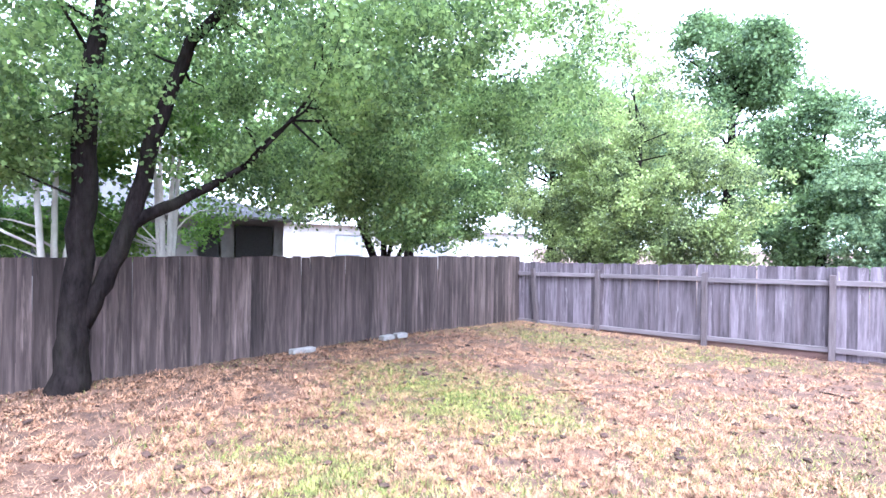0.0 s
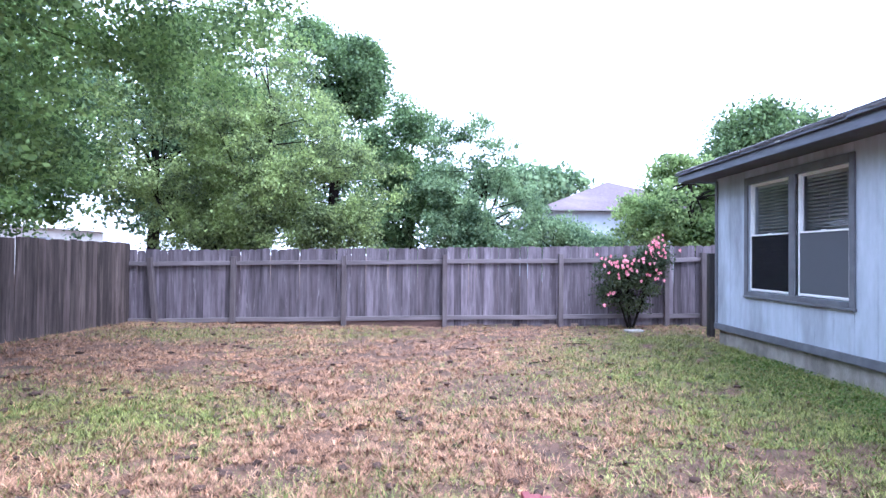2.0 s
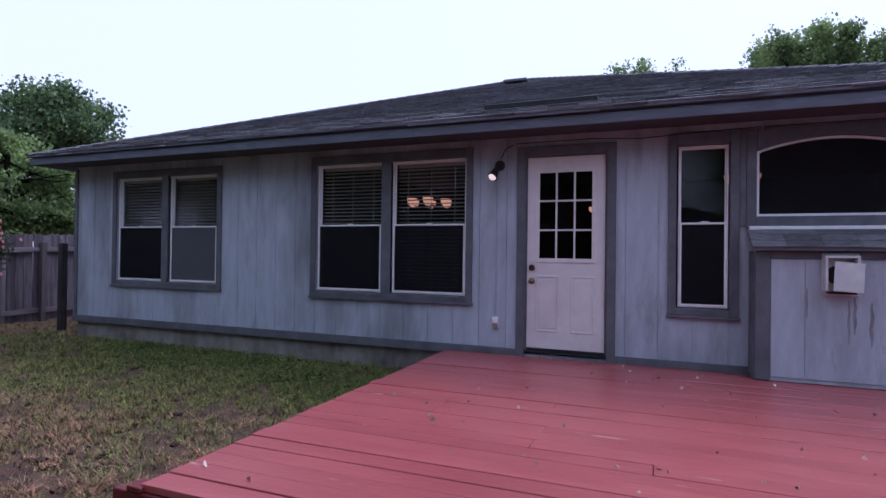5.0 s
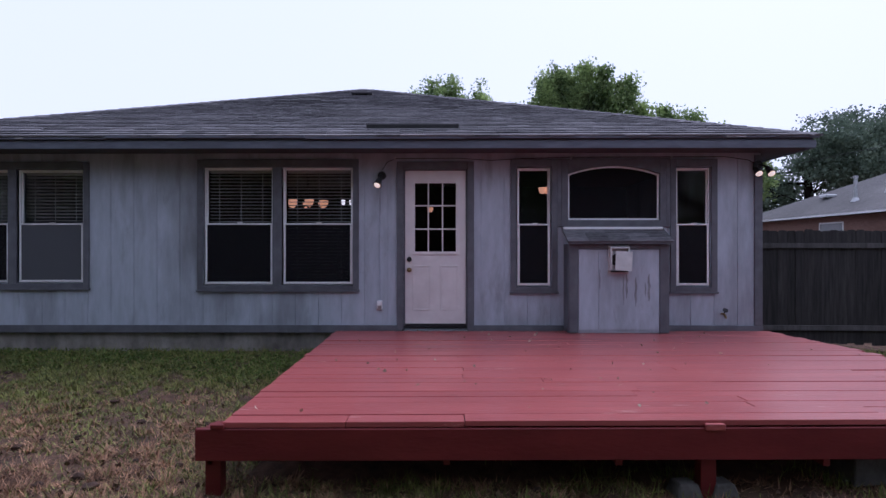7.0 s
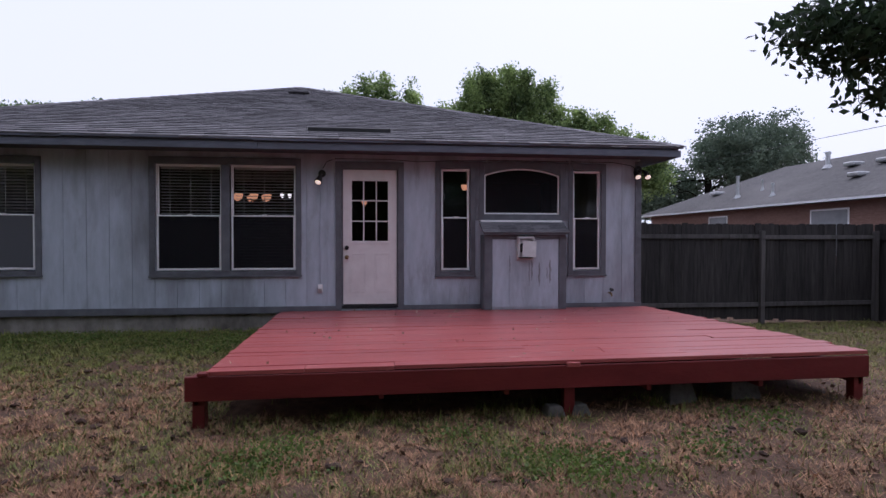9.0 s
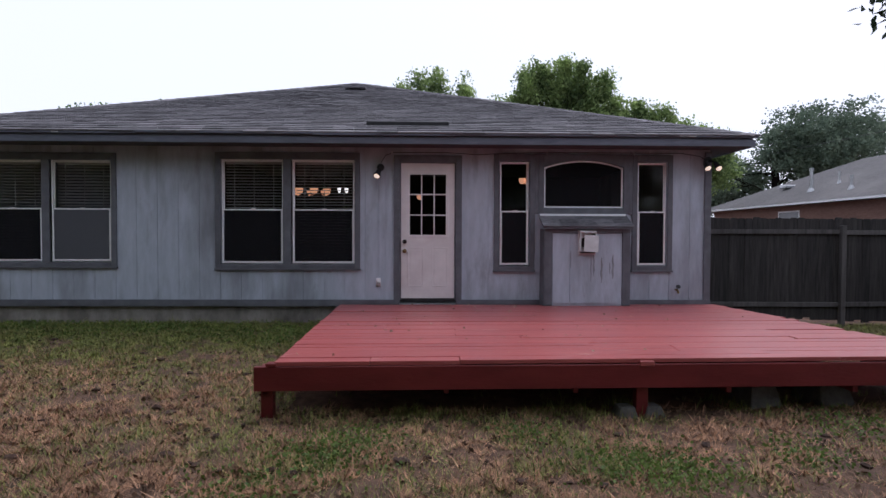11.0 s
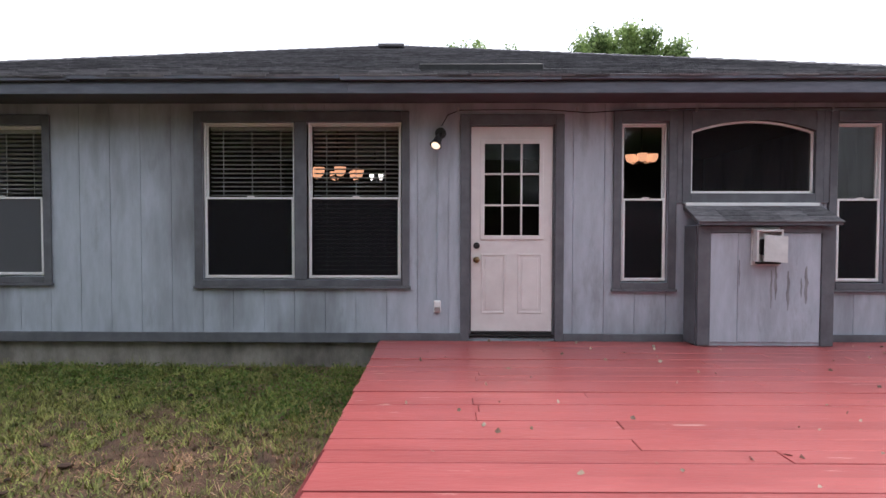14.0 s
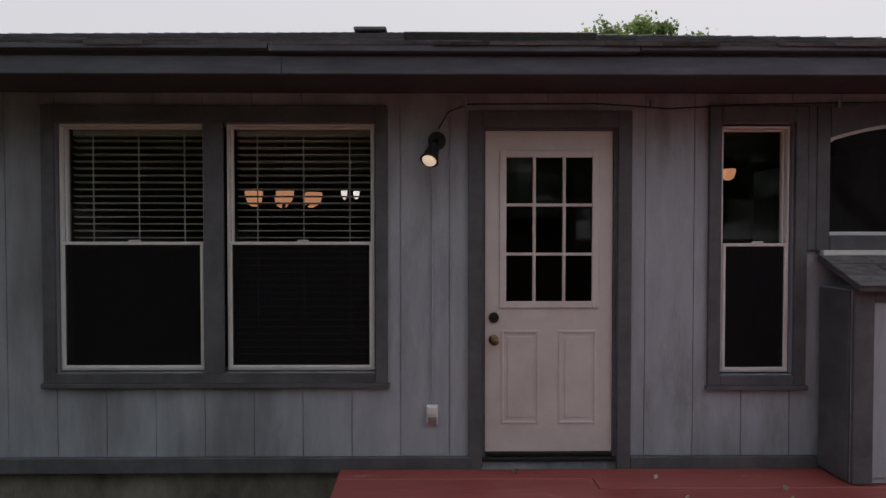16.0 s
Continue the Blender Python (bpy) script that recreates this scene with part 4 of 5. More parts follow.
me.materials.append(SHINGLE_ISLES)
field = new("shingle_field", me)
field.parent = roof
field["kind"] = "stuff"
# hip caps
for cy in (EAVE_R, EAVE_L):
    a, b = Vector((EAVE_X, cy, EAVE_Z)), Vector((APEX_X, APEX_Y, APEX_Z))
    d = (b - a).normalized()
    side = d.cross(Vector((0, 0, 1))).normalized()
    L = (b - a).length
    for k in range(int(L / 0.2)):
        p, q = a + d * (k * 0.2), a + d * (k * 0.2 + 0.26)
        bm = bmesh.new()
        vs = [bm.verts.new(w_) for w_ in (p - side * 0.12 + Vector((0, 0, -0.02)), p + Vector((0, 0, 0.03)), p + side * 0.12 + Vector((0, 0, -0.02)), q + side * 0.12 + Vector((0, 0, -0.03)), q + Vector((0, 0, 0.018)), q - side * 0.12 + Vector((0, 0, -0.03)))]
        bm.faces.new((vs[0], vs[1], vs[4], vs[5])), bm.faces.new((vs[1], vs[2], vs[3], vs[4]))
        part("hip_shingle", bm, SHINGLE, roof)


# ---- trees and plants ----
def leaf_mesh(name, centres, sizes, material, rng, droop=0.3, slim=0.42):
    """Many small folded leaves, each its own island."""
    n = len(centres)
    d = rng.normal(size=(n, 3))
    d[:, 2] -= droop
    d /= np.linalg.norm(d, axis=1)[:, None]
    e = np.cross(d, rng.normal(size=(n, 3)))
    e /= np.linalg.norm(e, axis=1)[:, None]
    nn = np.cross(d, e)
    s = sizes[:, None]
    v = np.empty((n, 4, 3), np.float32)
    v[:, 0] = centres - d * s * 0.5
    v[:, 1] = centres + e * s * slim + nn * s * 0.12
    v[:, 2] = centres + d * s * 0.5
    v[:, 3] = centres - e * s * slim + nn * s * 0.12
    idx = (np.arange(n)[:, None] * 4 + np.array([0, 1, 2, 0, 2, 3])).astype(np.int32).ravel()
    me = bpy.data.meshes.new(name)
    me.vertices.add(n * 4), me.loops.add(n * 6), me.polygons.add(n * 2)
    me.vertices.foreach_set("co", v.ravel())
    me.loops.foreach_set("vertex_index", idx)
    me.polygons.foreach_set("loop_start", np.arange(n * 2, dtype=np.int32) * 3)
    me.update(calc_edges=True)
    me.validate()
    me.materials.append(material)
    return me


def crown_points(blobs, clumps, rng, hollow=0.35, gaps=-0.12):
    """Clump centres in ellipsoids, thinner inside, with gaps."""
    out = []
    weights = np.array([b[6] for b in blobs], float)
    weights /= weights.sum()
    while len(out) < clumps:
        b = blobs[rng.choice(len(blobs), p=weights)]
        u = rng.normal(size=3)
        u /= np.linalg.norm(u)
        r = (hollow + (1 - hollow) * rng.random()) ** 0.6
        p = np.array(b[:3]) + u * r * np.array(b[3:6]) * (1 + 0.45 * noise.noise(Vector(u * 2.6 + np.array(b[:3]))))
        if noise.noise(Vector(p * 0.9)) > gaps:
            out.append(p)
    return np.array(out)


def tree(label, base, stems, blobs, clumps, leaves, size, spread, material, bark, seed, limbs=40, limb_r=0.05, name="tree", group="trees", droop=0.3, zmin=-9.0, slim=0.42, gaps=-0.12):
    """stems: lists of points with radii for the trunk; limbs reach from the stems to clumps."""
    rng = np.random.default_rng(seed)
    noise.seed_set(seed)
    tr = thing(name, base[0], base[1], base[2], label, "tree" if name == "tree" else name.replace("_", " "), group)
    centres = crown_points(blobs, clumps, rng, gaps=gaps)
    centres = centres[centres[:, 2] > zmin]
    nodes = []
    for k, (pts, rad) in enumerate(stems):
        bm = bmesh.new()
        fine, rr = [], []
        for (p, q), (r0, r1) in zip(zip(pts, pts[1:]), zip(rad, rad[1:])):
            for f in (0, 0.25, 0.5, 0.75):
                w_ = Vector(p).lerp(Vector(q), f) + Vector(rng.normal(0, 0.12 * (r0 + r1) / 2, 3))
                fine.append(w_), rr.append(r0 + (r1 - r0) * f)
        fine.append(Vector(pts[-1])), rr.append(rad[-1])
        tube(bm, fine, rr, 12)
        part("trunk" if k == 0 else "stem", bm, bark, tr, smooth=True)
        nodes += list(zip(fine[len(fine) // 2:], rr[len(rr) // 2:]))
    bm = bmesh.new()
    pick = rng.choice(len(centres), min(limbs, len(centres)), replace=False)
    for c in centres[pick]:
        c = Vector(c)
        node, r = min(nodes, key=lambda w_: (w_[0] - c).length + 1.6 * rng.random() + 0.5 * max(0.0, w_[0].z - c.z + 0.2))
        mid = node.lerp(c, 0.5) + Vector(rng.normal(0, 0.12, 3)) * (c - node).length * 0.6 + Vector((0, 0, 0.08 * (c - node).length))
        r0 = min(r * 0.7, limb_r)
        q1, q3 = node.lerp(mid, 0.5) + Vector(rng.normal(0, 0.04, 3)), mid.lerp(c, 0.5) + Vector(rng.normal(0, 0.04, 3))
        tube(bm, [node, q1, mid, q3, c], [r0, r0 * 0.75, r0 * 0.5, r0 * 0.3, r0 * 0.12], 6)
    part("branchwork", bm, bark, tr, "thin tapering branches", smooth=True)
    which = rng.integers(0, len(centres), leaves)
    off = np.clip(rng.normal(size=(leaves, 3)), -1.7, 1.7) * np.array([1, 1, 0.6]) * spread * (0.6 + 0.8 * rng.random((leaves, 1)))
    p = centres[which] + off
    p = p[p[:, 2] > zmin]
    ob = new("crown", leaf_mesh("crown", p, size * (0.6 + 0.8 * rng.random(len(p))), material, rng, droop, slim))
    ob.parent = tr
    ob["label"] = "leafy crown"
    keep_at(tr)
    return tr


OAK = leaf_material("oak_leaf", (0.06, 0.105, 0.04), (0.31, 0.44, 0.14), 0.5)
LIGHT = leaf_material("yellow_green_leaf", (0.085, 0.115, 0.055), (0.42, 0.53, 0.18), 0.4)
DEEP = leaf_material("deep_green_leaf", (0.05, 0.09, 0.04), (0.26, 0.38, 0.15))
MID = leaf_material("mid_green_leaf", (0.075, 0.13, 0.07), (0.33, 0.45, 0.22))
MYRTLE = leaf_material("myrtle_leaf", (0.06, 0.13, 0.03), (0.24, 0.38, 0.08), 0.55)
FRESH = leaf_material("fresh_green_leaf", (0.10, 0.16, 0.06), (0.42, 0.54, 0.20), 0.6)
# leaf green lightened and greyed to carry the haze of distance
HAZE = leaf_material("haze_green_leaf", (0.085, 0.125, 0.09), (0.19, 0.25, 0.17))
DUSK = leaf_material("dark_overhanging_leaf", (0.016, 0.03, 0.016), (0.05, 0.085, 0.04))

gA = float(ground_z(-6.7, 1.8))
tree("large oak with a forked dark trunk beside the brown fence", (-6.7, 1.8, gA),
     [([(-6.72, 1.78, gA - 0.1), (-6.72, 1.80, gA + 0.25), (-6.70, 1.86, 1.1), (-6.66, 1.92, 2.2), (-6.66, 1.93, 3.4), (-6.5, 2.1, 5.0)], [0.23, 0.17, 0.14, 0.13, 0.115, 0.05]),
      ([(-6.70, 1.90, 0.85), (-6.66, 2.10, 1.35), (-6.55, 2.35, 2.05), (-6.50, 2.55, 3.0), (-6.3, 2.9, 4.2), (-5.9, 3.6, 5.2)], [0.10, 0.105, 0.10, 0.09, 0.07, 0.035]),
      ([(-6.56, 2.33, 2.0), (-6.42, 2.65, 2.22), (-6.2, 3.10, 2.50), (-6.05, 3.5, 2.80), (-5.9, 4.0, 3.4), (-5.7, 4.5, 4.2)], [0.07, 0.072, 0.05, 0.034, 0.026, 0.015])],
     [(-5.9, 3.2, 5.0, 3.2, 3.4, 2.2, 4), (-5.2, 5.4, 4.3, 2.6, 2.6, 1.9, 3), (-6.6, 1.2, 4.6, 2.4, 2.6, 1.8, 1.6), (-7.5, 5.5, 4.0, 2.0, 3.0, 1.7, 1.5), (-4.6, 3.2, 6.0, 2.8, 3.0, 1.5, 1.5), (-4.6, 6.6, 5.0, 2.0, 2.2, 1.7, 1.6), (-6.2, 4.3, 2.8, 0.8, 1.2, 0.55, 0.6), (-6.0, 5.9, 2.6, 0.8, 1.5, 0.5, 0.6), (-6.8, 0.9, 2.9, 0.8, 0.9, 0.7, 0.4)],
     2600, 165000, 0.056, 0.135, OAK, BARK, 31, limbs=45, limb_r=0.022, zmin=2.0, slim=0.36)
tree("light green tree leaning over the grey fence", (-5.3, 12.3, 0),
     [([(-5.3, 12.3, -0.1), (-5.2, 12.2, 0.8), (-5.0, 12.1, 1.7), (-4.8, 12.2, 3.0), (-4.7, 12.3, 4.6)], [0.16, 0.14, 0.12, 0.09, 0.04]),
      ([(-5.3, 12.25, 0.8), (-5.9, 12.0, 1.5), (-6.6, 11.9, 1.95), (-7.2, 12.2, 2.6)], [0.12, 0.11, 0.08, 0.04])],
     [(-5.0, 12.5, 3.6, 2.6, 2.0, 2.0, 3), (-6.0, 12.8, 5.5, 1.9, 1.8, 2.2, 2.0), (-6.9, 12.7, 4.6, 1.9, 1.6, 1.9, 1.5), (-3.5, 12.3, 2.9, 1.6, 1.4, 1.2, 1.1), (-6.6, 12.3, 3.0, 1.7, 1.4, 1.3, 1.2), (-4.5, 11.9, 2.1, 1.7, 1.0, 0.7, 1.6), (-5.1, 11.6, 3.5, 1.5, 0.7, 1.3, 1.3), (-5.1, 11.7, 1.9, 1.2, 0.5, 0.45, 1.0), (-6.2, 12.0, 2.0, 1.4, 0.8, 0.6, 1.3), (-3.2, 11.9, 1.9, 0.9, 0.7, 0.6, 0.4)],
     2700, 135000, 0.060, 0.105, LIGHT, BARK, 32, limbs=90, limb_r=0.02, zmin=1.45, slim=0.36)
tree("tall deep green tree standing beyond the fence", (-4.9, 20, 0), [([(-4.9, 20, -0.1), (-4.9, 20, 3), (-4.8, 20, 7)], [0.25, 0.2, 0.08])],
     [(-4.7, 20, 8.3, 1.5, 1.4, 1.2, 1.4), (-4.1, 20, 7.3, 1.3, 1.3, 1.0, 1.1), (-4.0, 20, 8.6, 0.7, 0.7, 0.7, 0.4), (-5.3, 20.2, 5.0, 2.4, 2.2, 2.4, 2), (-5.8, 20, 8.9, 1.1, 1.0, 1.0, 0.6)], 560, 40000, 0.11, 0.22, DEEP, BARK, 33, limbs=40)
tree("dense deep green tree standing beyond the fence", (-2.0, 17.5, 0), [([(-2.0, 17.5, -0.1), (-2.0, 17.5, 2), (-2.0, 17.5, 4.6)], [0.2, 0.16, 0.06])],
     [(-2.3, 17.5, 5.0, 1.0, 1.2, 1.3, 1.2), (-1.8, 17.5, 4.1, 1.2, 1.2, 1.2, 1.2), (-2.2, 17.3, 2.6, 1.9, 1.6, 1.7, 1.8)], 620, 40000, 0.095, 0.19, DEEP, BARK, 34, limbs=40)
tree("leafy mid-green tree with a wispy top beyond the fence", (0.6, 15.4, 0), [([(0.2, 15.6, -0.1), (0.2, 15.6, 2), (0.2, 15.6, 3.4)], [0.09, 0.06, 0.02])],
     [(-0.6, 15.4, 2.8, 1.3, 1.2, 1.6, 3), (0.4, 15.5, 2.6, 0.9, 1.0, 1.4, 1.4), (-0.9, 15.4, 4.4, 0.55, 0.5, 0.8, 0.4), (-0.1, 15.4, 4.6, 0.5, 0.5, 0.8, 0.35), (0.7, 15.4, 4.1, 0.4, 0.4, 0.7, 0.2), (1.3, 15.4, 2.6, 0.5, 0.6, 1.0, 0.5), (0.2, 14.9, 2.2, 1.0, 0.5, 1.0, 1.2)], 620, 38000, 0.07, 0.14, MID, BARK, 35, limbs=50, limb_r=0.03)
tree("low mid-green shrub beyond the fence", (2.6, 16.5, 0), [([(2.6, 16.5, -0.1), (2.6, 16.5, 1.0), (2.6, 16.5, 2.0)], [0.08, 0.06, 0.03])],
     [(2.3, 16.5, 1.9, 1.0, 0.9, 1.1, 2), (3.4, 16.3, 1.5, 1.1, 0.9, 0.9, 1.2), (1.9, 16.5, 2.9, 0.4, 0.4, 0.4, 0.2)], 300, 18000, 0.08, 0.17, MID, BARK, 36, limbs=20, limb_r=0.02, name="shrub", group="shrubs")
tree("bright layered green tree close behind the fence and house", (5.4, 14.2, 0), [([(5.4, 14.2, -0.1), (5.4, 14.2, 2), (5.3, 14.2, 3.8)], [0.14, 0.1, 0.04])],
     [(5.2, 14.2, 2.7, 1.4, 1.4, 1.15, 3), (6.5, 14.0, 2.5, 1.6, 1.5, 1.0, 2), (4.3, 14.2, 2.1, 1.0, 1.0, 0.9, 1), (5.0, 14.2, 3.7, 0.5, 0.5, 0.4, 0.3)], 620, 40000, 0.075, 0.13, FRESH, BARK, 37, limbs=50, limb_r=0.03)
tree("distant rounded deep green tree", (17.5, 31, 0), [([(17.5, 31, -0.1), (17.5, 31, 4), (17.5, 31, 8)], [0.3, 0.25, 0.1])],
     [(17.3, 31, 8.4, 2.7, 2.6, 1.7, 2), (19.0, 31, 7.0, 2.4, 2.2, 1.6, 1), (15.4, 31.5, 6.6, 1.8, 2.0, 1.5, 0.8)], 300, 26000, 0.19, 0.40, DEEP, BARK, 38, limbs=30)
tree("distant green tree beyond the roofs", (6.6, 44, 0), [([(6.6, 44, -0.1), (6.6, 44, 4), (6.6, 44, 7)], [0.3, 0.25, 0.1])],
     [(6.6, 44, 7.2, 3.6, 3, 1.6, 2)], 120, 5000, 0.4, 0.6, MID, BARK, 39, limbs=15)


def shoots(x, spans, seed):
    """Upright leafy shoots as slim blobs: (y from, y to, top from, top to, how many)."""
    rs_ = random.Random(seed)
    out = []
    for ya, yb, za, zb, n_ in spans:
        for q in range(n_):
            f_ = (q + rs_.uniform(0.1, 0.9)) / n_
            top = za + (zb - za) * f_ + rs_.uniform(-0.25, 0.4)
            yy = ya + (yb - ya) * f_
            out.append((x + rs_.uniform(-0.5, 0.5), yy, top - 0.55, 0.14, rs_.uniform(0.10, 0.19), 0.60, 0.5))
            out.append((x + rs_.uniform(-0.5, 0.5), yy + rs_.uniform(-0.3, 0.3), top - 1.4, 0.45, 0.52, 0.70, 0.9))
    return out


tree("green tree with upright shoots rising behind the roof", (17, 0.6, 0), [([(17, 0.6, -0.1), (17, 0.6, 3), (17, 0.6, 5.0)], [0.25, 0.2, 0.08])],
     shoots(17, ((3.4, 1.6, 6.7, 7.9, 7), (1.6, -0.6, 7.9, 7.0, 7), (-0.6, -2.6, 7.0, 6.6, 6)), 3) + [(17, 0.5, 4.6, 1.4, 2.4, 1.0, 3)], 1200, 40000, 0.11, 0.15, FRESH, BARK, 40, limbs=160, limb_r=0.025, droop=-0.3, slim=0.3, gaps=-0.45)
tree("bright green tree with upright shoots rising behind the roof", (15.5, -3.6, 0), [([(15.5, -3.6, -0.1), (15.5, -3.6, 3), (15.5, -3.5, 5.2)], [0.25, 0.2, 0.08])],
     shoots(15.5, ((-1.7, -2.6, 6.9, 8.1, 4), (-2.6, -4.6, 8.1, 7.5, 8), (-4.6, -7.0, 7.2, 6.1, 9), (-7.0, -9.8, 6.1, 4.9, 9)), 4) + [(15.4, -4.4, 5.0, 1.3, 2.2, 1.0, 4), (15.2, -7.2, 4.2, 1.2, 1.6, 0.9, 3)], 1800, 60000, 0.11, 0.15, FRESH, BARK, 41, limbs=220, limb_r=0.025, droop=-0.3, slim=0.3, gaps=-0.45)
tree("broad green tree, greyed by haze, beyond the neighbouring roof", (30, -21, 0), [([(30, -21, -0.1), (30, -21, 4), (30, -21, 7)], [0.4, 0.3, 0.15])],
     [(29, -22.8, 7.0, 3.2, 3.4, 2.4, 2), (31, -26, 7.4, 3.0, 3.0, 2.2, 1.4), (32, -18.2, 5.0, 2.6, 2.8, 2.0, 1.2), (30, -15.6, 4.0, 1.8, 1.8, 1.5, 0.7)], 700, 56000, 0.16, 0.36, HAZE, BARK, 42, limbs=50)
tree("distant green tree beyond the roof", (29.6, 22.5, 0), [([(29.6, 22.5, -0.1), (29.6, 22.5, 4), (29.6, 22.5, 6.5)], [0.3, 0.2, 0.05])],
     [(29.6, 20.8, 8.0, 1.6, 1.8, 1.4, 2), (29.6, 22.4, 8.0, 1.2, 1.0, 1.0, 0.7), (29.6, 24.0, 7.6, 1.6, 1.8, 1.2, 1.4), (29.6, 18.2, 8.2, 1.2, 1.2, 1.2, 0.7), (29.6, 27.5, 7.0, 1.4, 1.6, 1.2, 1)], 220, 14000, 0.2, 0.32, DEEP, BARK, 43, limbs=20)
for k, (x, y) in enumerate(((-8.9, 2.1), (-8.8, 3.6))):
    stems = []
    rs = random.Random(60 + k)
    for s in range(4):
        dx, dy = rs.uniform(-0.5, 0.5), rs.uniform(-0.6, 0.6)
        stems.append(([(x, y, -0.1), (x + 0.3 * dx, y + 0.3 * dy, 0.9), (x + 0.7 * dx, y + 0.7 * dy, 2.0), (x + 1.3 * dx, y + 1.3 * dy, 3.6)], [0.055, 0.05, 0.042, 0.022]))
    tree("many-stemmed crape myrtle with smooth pale bark behind the fence", (x, y, 0), stems,
         [(x - 0.5, y, 3.5, 1.2, 1.5, 0.9, 2), (x - 1.2, y, 2.4, 0.7, 1.6, 0.8, 2), (x, y - 0.4, 4.4, 1.0, 1.2, 0.8, 1), (x - 0.7, y - 0.8, 1.9, 0.5, 0.7, 0.4, 0.5)], 330, 17000, 0.075, 0.15, MYRTLE, BARK_PALE, 50 + k, limbs=25, limb_r=0.018, zmin=1.4)
stems = []
rs = random.Random(71)
for s in range(6):
    dx, dy = rs.uniform(-0.5, 0.5), rs.uniform(-0.9, 0.9)
    stems.append(([(-9.6, 8.9, -0.1), (-9.6 + 0.2 * dx, 8.9 + 0.2 * dy, 1.2), (-9.6 + dx, 8.9 + dy, 2.6), (-9.6 + 1.4 * dx, 8.9 + 1.4 * dy, 3.6)], [0.07, 0.06, 0.045, 0.02]))
tree("many-stemmed dark tree behind the brown fence", (-9.6, 8.9, 0), stems, [(-9.6, 8.7, 3.6, 1.8, 2.4, 1.3, 2), (-9.2, 10.6, 3.2, 1.5, 1.8, 1.2, 1.2), (-9.4, 6.4, 3.3, 1.3, 1.5, 1.0, 0.8), (-9.0, 9.6, 2.2, 0.9, 1.8, 0.5, 0.7)], 640, 44000, 0.08, 0.17, OAK, BARK, 44, limbs=40, limb_r=0.03, zmin=1.6)
tree("mid-green tree beyond the fence corner", (-9.5, 16.5, 0), [([(-9.5, 16.5, -0.1), (-9.5, 16.5, 2.5), (-9.5, 16.5, 5.5)], [0.2, 0.16, 0.08])],
     [(-9.3, 16.5, 4.8, 3.2, 2.4, 3.0, 2), (-7.6, 18.5, 5.6, 2.4, 2.4, 2.6, 1.4)], 620, 36000, 0.12, 0.26, MID, BARK, 48, limbs=40, zmin=1.8)
tree("dense green tree behind the brown fence", (-13.5, 13.5, 0), [([(-13.5, 13.5, -0.1), (-13.5, 13.5, 2.5), (-13.5, 13.5, 5.5)], [0.2, 0.16, 0.08])],
     [(-13, 13.5, 5.6, 3.4, 3.4, 2.6, 2), (-12.5, 8.5, 5.4, 2.6, 3.4, 2.4, 1.6)], 420, 22000, 0.17, 0.36, OAK, BARK, 45, limbs=40, zmin=2.7)
tree("green tree standing behind the brown fence", (-10.5, -3.6, 0), [([(-10.5, -3.6, -0.1), (-10.5, -3.6, 2.5), (-10.4, -3.6, 5.0)], [0.2, 0.16, 0.08])],
     [(-10.2, -3.4, 5.0, 2.6, 3.2, 2.8, 2), (-10.6, -7.6, 4.6, 2.4, 2.8, 2.6, 1.6)], 520, 26000, 0.15, 0.3, OAK, BARK, 49, limbs=30, zmin=1.5)
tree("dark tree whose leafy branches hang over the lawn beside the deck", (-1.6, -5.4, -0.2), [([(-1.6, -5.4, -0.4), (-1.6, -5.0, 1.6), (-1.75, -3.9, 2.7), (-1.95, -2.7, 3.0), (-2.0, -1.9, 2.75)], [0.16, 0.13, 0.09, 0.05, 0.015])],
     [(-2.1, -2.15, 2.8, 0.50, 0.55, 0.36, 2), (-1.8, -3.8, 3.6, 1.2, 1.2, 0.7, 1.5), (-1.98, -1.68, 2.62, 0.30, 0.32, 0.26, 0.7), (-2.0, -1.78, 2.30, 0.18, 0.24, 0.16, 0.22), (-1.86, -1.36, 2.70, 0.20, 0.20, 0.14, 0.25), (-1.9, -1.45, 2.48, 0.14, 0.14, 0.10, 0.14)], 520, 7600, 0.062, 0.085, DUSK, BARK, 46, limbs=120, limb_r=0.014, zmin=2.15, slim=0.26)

# rose bush against the grey fence
ROSE = leaf_material("rose_leaf", (0.03, 0.05, 0.025), (0.12, 0.14, 0.07))
PINK = surface("rose_petal", (0.60, 0.10, 0.16), (0.80, 0.40, 0.42), 12, (1, 1, 1), 0.6, 0.0, vary=0.3, islands=True)
rose = tree("sprawling rose bush with pink and red flowers at the fence", (2.55, 10.55, 0.05),
            [([(2.55, 10.6, 0), (2.5, 10.6, 0.5), (2.45, 10.55, 1.2)], [0.03, 0.025, 0.012]), ([(2.55, 10.6, 0), (2.75, 10.55, 0.6), (2.9, 10.5, 1.5)], [0.025, 0.02, 0.01]), ([(2.5, 10.6, 0.1), (2.3, 10.5, 0.6), (2.1, 10.5, 1.0)], [0.02, 0.016, 0.008])],
            [(2.5, 10.52, 1.15, 0.50, 0.28, 0.34, 2), (2.95, 10.55, 1.40, 0.32, 0.26, 0.24, 1.2), (2.2, 10.5, 1.05, 0.30, 0.22, 0.30, 0.7), (1.98, 10.5, 0.72, 0.14, 0.12, 0.22, 0.3), (2.75, 10.5, 0.85, 0.3, 0.2, 0.22, 0.5), (2.55, 10.6, 0.55, 0.38, 0.15, 0.32, 0.6)], 240, 7600, 0.045, 0.075, ROSE, BARK, 47, limbs=90, limb_r=0.008, name="rose_bush", group="bushes", zmin=0.12)
